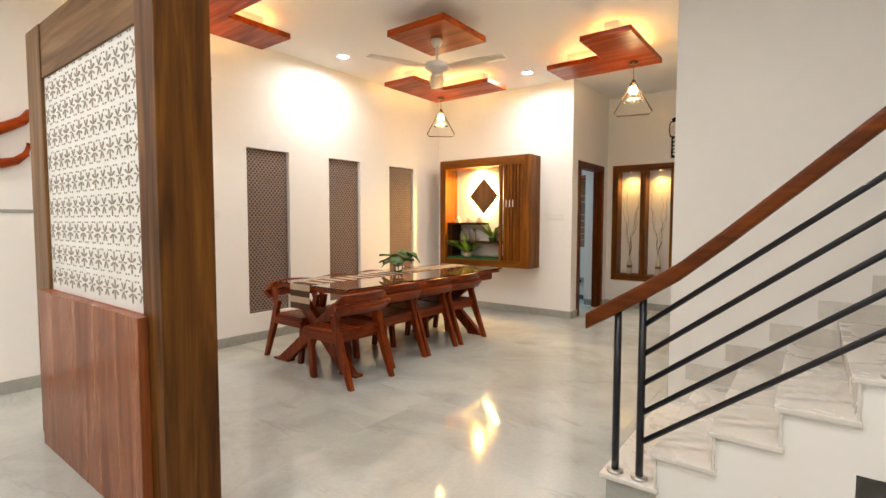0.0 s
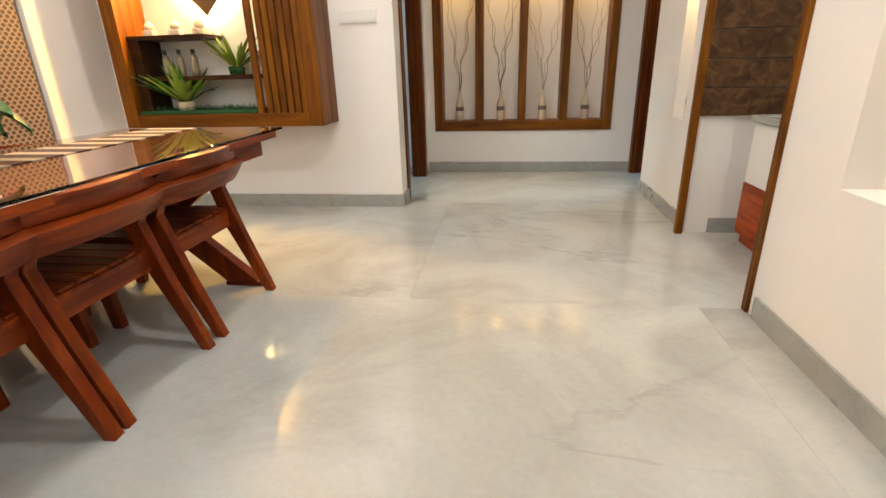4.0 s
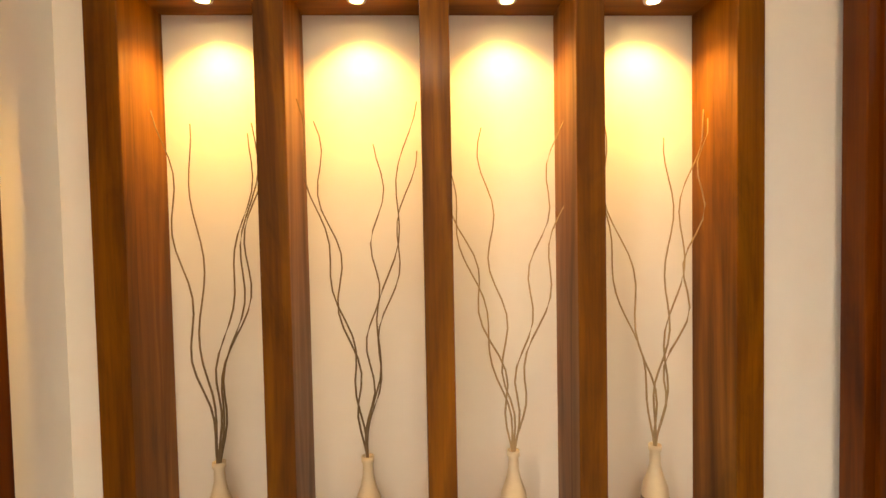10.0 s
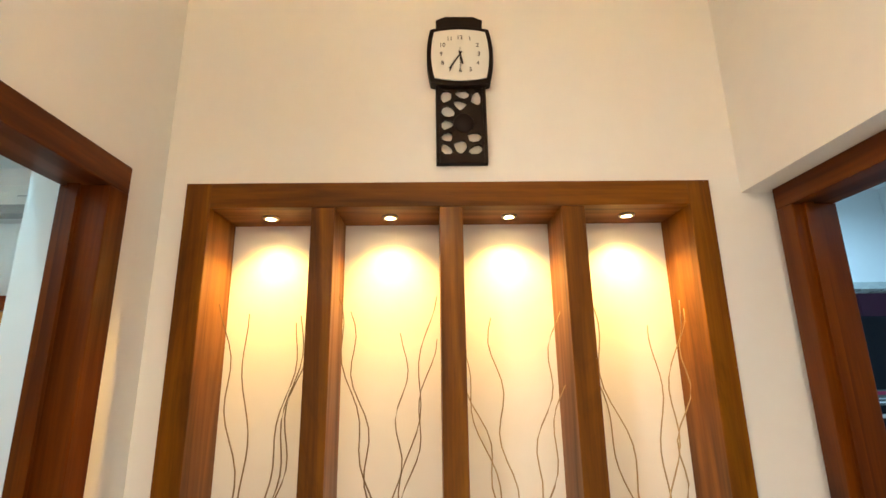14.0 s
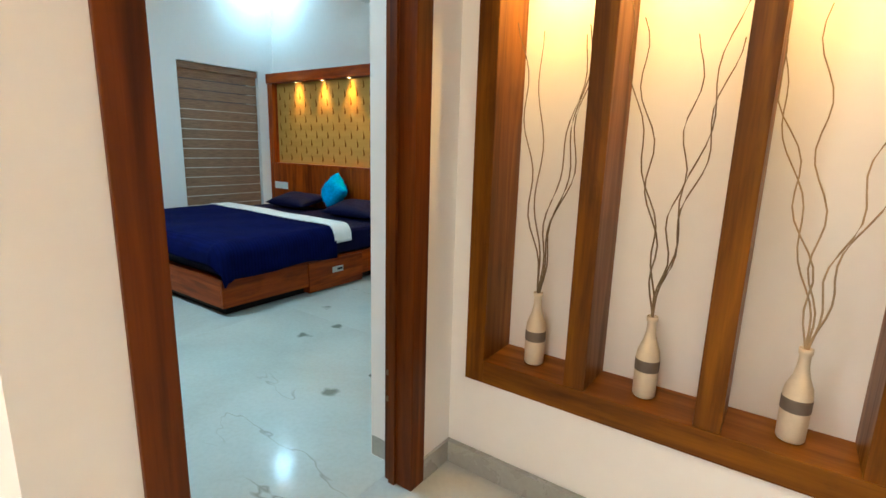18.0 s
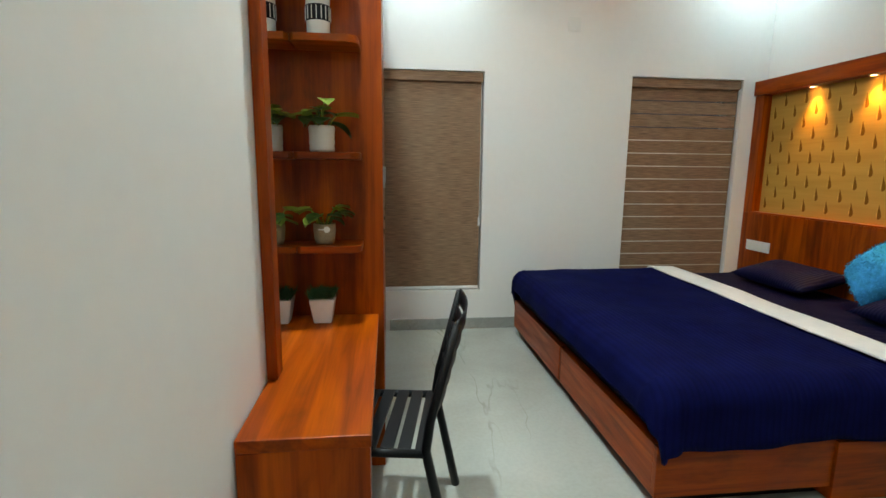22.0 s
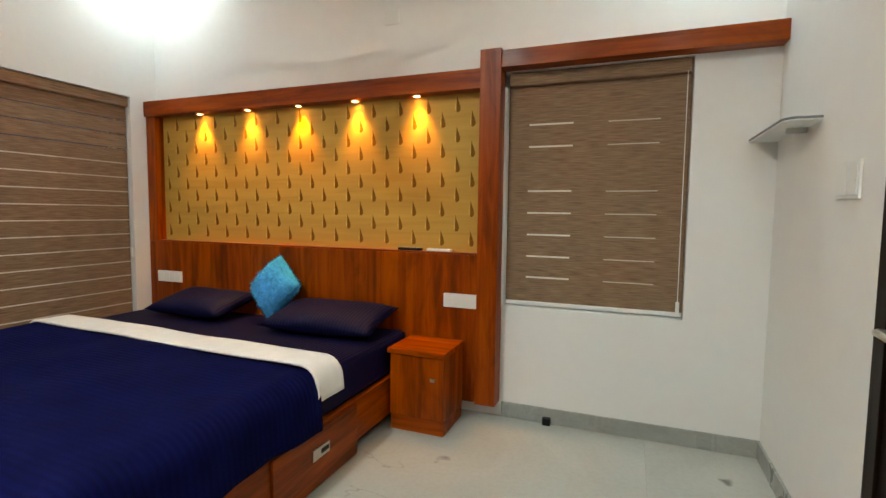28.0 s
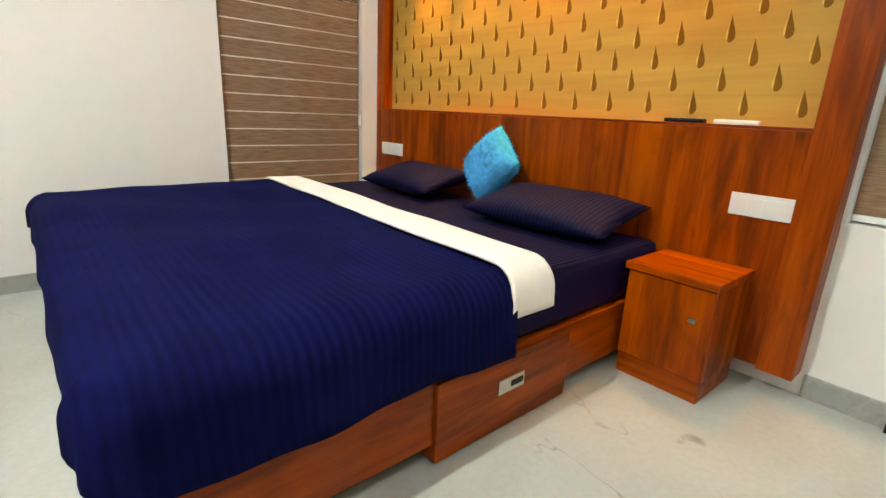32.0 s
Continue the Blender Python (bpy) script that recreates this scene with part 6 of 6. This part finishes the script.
part("modesty_panel", box(-5.352, 6.074, 0.2, -4.372, 6.094, 0.722), rosewood("x"), dk)
dw = part("drawer", box(-5.35, 6.30, 0.592, -4.374, 6.392, 0.722, 0.003), rosewood("x"), dk)
part("lock", tube(((-4.56, 6.392, 0.665), (-4.56, 6.398, 0.665)), 0.011, 14), STEEL, dw, "round steel drawer lock")
mr = thing("wall_mirror", (-5.1, 6.08, 0.758), "tall wooden-framed dressing mirror above the table", "mirror")
part("frame", box(-4.745, 6.072, 0.758, -4.672, 6.105, 2.75, 0.003), rosewood("z"), mr, "wooden side frame")
part("glass", box(-5.352, 6.072, 0.758, -4.745, 6.082, 2.75), MIRROR, mr)
wd = thing("wardrobe", (-6.4, 6.26, 0), "red-brown wooden wardrobe with an end shelf panel", "wardrobe")
part("end_panel", box(-5.395, 6.074, 0, -5.353, 6.428, 2.75, 0.003), rosewood("z"), wd)
part("body", box(XW + 0.016, 6.075, 0, -5.395, 6.403, 2.75), rosewood("z"), wd)
for k in range(3):
    x = -7.30 + 0.634 * k
    d = part("wardrobe_door", box(x, 6.403, 0.02, x + 0.628, 6.425, 2.74, 0.003), rosewood("z"), wd)
    part("handle", box(x + 0.575, 6.425, 1.32, x + 0.59, 6.437, 1.42, 0.004), STEEL, d)
    part("lock", tube(((x + 0.58, 6.425, 1.12), (x + 0.58, 6.433, 1.12)), 0.012, 10), BRONZE, d)
SH = (1.066, 1.442, 1.882, 2.30)
for z in SH:
    pts = [(-5.353, 6.084), (-5.195, 6.084), (-5.18, 6.10)] + [(-5.18 - 0.05 * (1 - math.cos(a)), 6.29 + 0.05 * math.sin(a)) for a in [radians(d_) for d_ in range(0, 91, 15)]] + [(-5.353, 6.34)]
    part("shelf", prism(pts, "z", z, z + 0.028, 0.002), rosewood("y"), wd)
TALL = ((0, 0), (0.040, 0), (0.044, 0.01), (0.047, 0.165), (0.042, 0.165))
ROUND = ((0, 0), (0.046, 0), (0.051, 0.012), (0.049, 0.030), (0.052, 0.034), (0.050, 0.055), (0.053, 0.095), (0.050, 0.105), (0.044, 0.105))
SQUAT = ((0, 0), (0.036, 0), (0.042, 0.02), (0.046, 0.06), (0.045, 0.085), (0.040, 0.085))
JUTE = plain("jute_wrap", (0.30, 0.215, 0.125), 0.9, 0, 0.3, 120, 0.5)
XS, YS = -5.275, 6.185
MIXED = (LEAF, LEAF_LIGHT, LEAF, LEAF_DARK)
tall = potted("shelf_plant", (XS + 0.02, YS, SH[2] + 0.028), "trailing green plant in a cream pot with a black striped band", TALL, LEAF, 13, 0.17, 21, CERAMIC_WHITE, "broad", group="shelf plants", mix=MIXED)
bd = part("band", lathe(((0.0462, 0.055), (0.0472, 0.056), (0.0480, 0.112), (0.0470, 0.113)), (XS + 0.02, YS, SH[2] + 0.028), 28), BLACK_PLASTIC, tall, "black band with pale upright lines", True)
for k in range(16):
    a_ = 2 * math.pi * k / 16
    part("stripe", box(XS + 0.02 + 0.0478 * math.cos(a_) - 0.0016, YS + 0.0478 * math.sin(a_) - 0.0016, SH[2] + 0.028 + 0.060, XS + 0.02 + 0.0478 * math.cos(a_) + 0.0016, YS + 0.0478 * math.sin(a_) + 0.0016, SH[2] + 0.028 + 0.108), CERAMIC_WHITE, bd)
potted("shelf_plant", (XS + 0.01, YS, SH[1] + 0.028), "variegated green plant in a ribbed cream pot on the shelf", ROUND, LEAF_LIGHT, 13, 0.16, 22, CERAMIC_WHITE, "broad", group="shelf plants", mix=(LEAF, LEAF_LIGHT))
jute = potted("shelf_plant", (XS + 0.01, YS, SH[0] + 0.028), "green plant in a tagged jute-wrapped pot on the shelf", SQUAT, LEAF_LIGHT, 13, 0.14, 23, JUTE, "broad", group="shelf plants", mix=(LEAF_LIGHT, LEAF))
part("tag", turned(lathe(((0, 0), (0.013, 0), (0.013, 0.003), (0, 0.003)), (0, 0, 0), 16), pose(XS + 0.055, YS + 0.014, SH[0] + 0.092, 0, 90, 15)), CERAMIC_WHITE, jute, "round white tag")
part("ribbon", tube(((XS + 0.052, YS - 0.02, SH[0] + 0.092), (XS + 0.058, YS + 0.004, SH[0] + 0.092)), 0.003, 6), CERAMIC_WHITE, jute)
potted("shelf_plant", (XS, YS, SH[3] + 0.028), "leafy plant in a white pot on the top shelf", ROUND, LEAF, 12, 0.16, 25, CERAMIC_WHITE, "broad", group="shelf plants", mix=MIXED)
GX, GY = -5.263, 6.170
t = thing("grass_pot", (GX, GY, 0.757), "small square white pot of artificial grass", "potted plant")
own = bmesh.new()
vs = [own.verts.new((GX + a * r, GY + b * r, z)) for z, r in ((0.757, 0.036), (0.862, 0.052)) for a, b in ((-1, -1), (1, -1), (1, 1), (-1, 1))]
for f in ((0, 1, 5, 4), (1, 2, 6, 5), (2, 3, 7, 6), (3, 0, 4, 7), (3, 2, 1, 0), (4, 5, 6, 7)):
    own.faces.new([vs[i] for i in f])
bmesh.ops.bevel(own, geom=own.edges[:], offset=0.003, segments=2, affect="EDGES")
part("pot", own, CERAMIC_WHITE, t)
tuft, rnd = bmesh.new(), random.Random(8)
for k in range(420):
    leaf_blade((GX + rnd.uniform(-0.049, 0.049), GY + rnd.uniform(-0.049, 0.049), 0.860), rnd.uniform(0, 6.28), 0.03, 0.005, rnd.uniform(0.028, 0.055), 0.3, tuft)
part("turf_tuft", tuft, TURF, t)["kind"] = "stuff"

# black chair at the dressing table
ch = thing("desk_chair", (-4.96, 6.5, 0), "black plastic chair with a slatted back at the dressing table", "chair")
for x in (-5.19, -4.735):
    part("leg", tube(((x, 6.695, 0.0), (x, 6.60, 0.44), (x, 6.615, 0.55), (x, 6.70, 0.90)), 0.019, 8, None, 0.015), BLACK_PLASTIC, ch, "", True)
    part("leg", tube(((x, 6.22, 0.0), (x, 6.26, 0.43)), 0.012, 10, None, 0.015), BLACK_PLASTIC, ch, "", True)
    part("seat_rail", tube(((x, 6.25, 0.425), (x, 6.61, 0.43)), 0.016, 10), BLACK_PLASTIC, ch, "", True)
for k in range(6):
    y = 6.275 + 0.062 * k
    part("seat_slat", box(-5.19, y - 0.024, 0.432, -4.735, y + 0.024, 0.446, 0.005), BLACK_PLASTIC, ch)
for k in range(5):
    u = k / 4
    y, z = 6.63 + 0.07 * u, 0.60 + 0.28 * u
    part("back_slat", grid_sheet(8, 2, lambda a, b: (-5.19 + 0.455 * a, y + 0.03 * (1 - (2 * a - 1) ** 2) + 0.006 * b, z + 0.060 * (b - 0.5)), 0.008), BLACK_PLASTIC, ch, "", True)
part("front_rail", tube(((-5.19, 6.25, 0.425), (-4.735, 6.25, 0.425)), 0.014, 10), BLACK_PLASTIC, ch, "", True)
ch.rotation_euler.z = radians(-9.8)
ch.location.x -= 0.028
ch.location.y += 0.012
fs = thing("floor_stand", (-4.98, 6.37, 0), "slim teal stand with a flat foot under the dressing table", "stand")
TEAL = plain("teal_plastic", (0.010, 0.085, 0.115), 0.4, 0, 0.1, 30, 0.1)
part("foot", box(-5.05, 6.335, 0, -4.965, 6.415, 0.022, 0.005), TEAL, fs)
part("upright", box(-4.995, 6.350, 0.022, -4.972, 6.376, 0.40, 0.005), TEAL, fs)
part("top_plate", box(-5.03, 6.31, 0.40, -4.94, 6.40, 0.412, 0.004), TEAL, fs)

# air conditioner
ac = thing("air_conditioner", (-5.14, 9.7, 2.78), "white split air conditioner high on the wall", "air conditioner")
AX0, AX1 = -5.60, -4.62
prof = [(9.798, 2.80), (9.798, 3.09), (9.66, 3.10), (9.60, 3.075), (9.575, 3.0), (9.575, 2.905), (9.60, 2.84), (9.66, 2.80)]
part("casing", prism(prof, "x", AX0, AX1, 0.008), WHITE_PLASTIC, ac)
part("front_panel", prism([(9.572, 2.92), (9.572, 3.0), (9.590, 3.06), (9.583, 3.06), (9.565, 3.0), (9.566, 2.92)], "x", AX0 + 0.01, AX1 - 0.01, 0.002), WHITE_PLASTIC, ac)
part("outlet", prism([(9.574, 2.898), (9.602, 2.832), (9.650, 2.803), (9.645, 2.796), (9.592, 2.826), (9.567, 2.895)], "x", AX0 + 0.07, AX1 - 0.06, 0.001), GREY_PLASTIC, ac, "grey louvred outlet")
for k in range(2):
    part("louvre", beam((AX0 + 0.08, 9.575 + 0.03 * k, 2.872 - 0.045 * k), (AX1 - 0.07, 9.575 + 0.03 * k, 2.872 - 0.045 * k), 0.006, 0.012, bevel=0.002), BLACK_PLASTIC if k else GREY_PLASTIC, ac)
part("badge", tube(((-4.85, 9.563, 3.01), (-4.85, 9.570, 3.01)), 0.028, 20), GREY_PLASTIC, ac)
for x0, x1 in ((-5.55, -5.50), (-5.16, -5.08), (-4.75, -4.69)):
    part("mark", box(x0, 9.5625, 2.965, x1, 9.566, 2.973), GREY_PLASTIC, ac)
part("power_cord", tube([(-4.62 + 0.38 * u, 9.785, 2.90 - 0.50 * u * (1 - u) * 1.6 - 0.12 * u) for u in [i / 16 for i in range(17)]], 0.005, 8), WHITE_PLASTIC, ac, "", True)
switch_plate((-4.24, 9.80, 2.77), (0.09, 0.09), "-y", 1, "white power socket with a plug beside the air conditioner")
solid("socket_plug", box(-4.265, 9.755, 2.755, -4.215, 9.789, 2.80, 0.006), WHITE_PLASTIC, "white plug pushed into its socket", "plug")
switch_plate((-5.10, 9.80, 2.61), (0.12, 0.09), "-y", 1, "white blank cover plate under the air conditioner")
switch_plate((XW, 8.00, 2.60), (0.11, 0.11), "+x", 1, "white blank cover plate on the wall")
switch_plate((WX, 8.865, 1.44), (0.20, 0.13), "-x", 2, "white switch plate beside the bathroom door")
ac.location.z += 0.04
gs = thing("wall_shelf", (-2.98, 9.3, 1.70), "small corner shelf with a rounded grey edge", "shelf")
edge = [(-2.864, 9.798), (-2.864, 9.15), (-2.925, 9.152)] + [(-2.935 - 0.06 * math.sin(a), 9.205 - 0.06 * math.cos(a)) for a in [radians(d_) for d_ in range(10, 91, 16)]] + [(-2.995, 9.798)]
part("board", prism(edge, "z", 1.700, 1.706, 0.001), WHITE_PAINT, gs)
part("edging", prism([(x - 0.002, y - (0.003 if y < 9.5 else 0)) for x, y in edge], "z", 1.7065, 1.716, 0.002), plain("frosted_shelf", (0.20, 0.22, 0.24), 0.25, 0, 0.03), gs, "grey glass top")
part("bracket", box(-2.94, 9.34, 1.676, WX - 0.002, 9.36, 1.6995, 0.002), STEEL, gs)

fm = thing("door_mat", (-3.25, 7.75, 0), "dark ribbed mat on the bedroom floor", "mat")
part("base", box(-3.385, 7.53, 0.0005, -2.93, 7.93, 0.008, 0.003), MAT_DARK, fm)
for k in range(18):
    part("rib", box(-3.380 + 0.025 * k, 7.535, 0.008, -3.368 + 0.025 * k, 7.925, 0.012, 0.001), MAT_DARK, fm)
solid("skirting_socket", box(-4.03, 9.752, 0.0, -3.98, 9.786, 0.045, 0.004), BLACK_PLASTIC, "small black stopper at the skirting", "door stop")

# ---- floors: slabs last ----


def slab_floor(name, x0, y0, x1, y1, sx, sy, mat, label, skip=None):
    base = structure(name, box(x0, y0, -0.12, x1, y1, -0.008), SKIRT, label, "floor")
    shapes = {}
    g = 0.0003
    y = y0
    row = 0
    while y < y1 - 1e-4:
        h = min(sy, y1 - y)
        x = x0 - (sx / 2 if row % 2 else 0)
        while x < x1 - 1e-4:
            a, b = max(x, x0), min(x + sx, x1)
            w = b - a
            key = (round(w, 3), round(h, 3))
            if not (skip and skip(a, b, y, y + h)):
                if key not in shapes:
                    shapes[key] = finish(box(-w / 2 + g, -h / 2 + g, -0.009, w / 2 - g, h / 2 - g, 0, 0.0004, seg=1), "slab", mat)
                o = new("slab", shapes[key])
                o.location = ((a + b) / 2, y + h / 2, 0)
                o.parent = base
            x += sx
        y += h
        row += 1
    return base


slab_floor("floor_hall", -4.83, -3.0, 2.62, 5.95, 2.6, 1.8, HALL_MARBLE, "polished white marble floor with grey veins")
slab_floor("floor_corridor", -2.72, 5.95, 2.62, 10.02, 2.7, 1.36, HALL_MARBLE, "polished white marble corridor floor")
slab_floor("floor_bedroom", -7.34, 6.06, -2.72, 9.81, 2.6, 1.95, BED_MARBLE, "polished pale marble bedroom floor with grey veins")
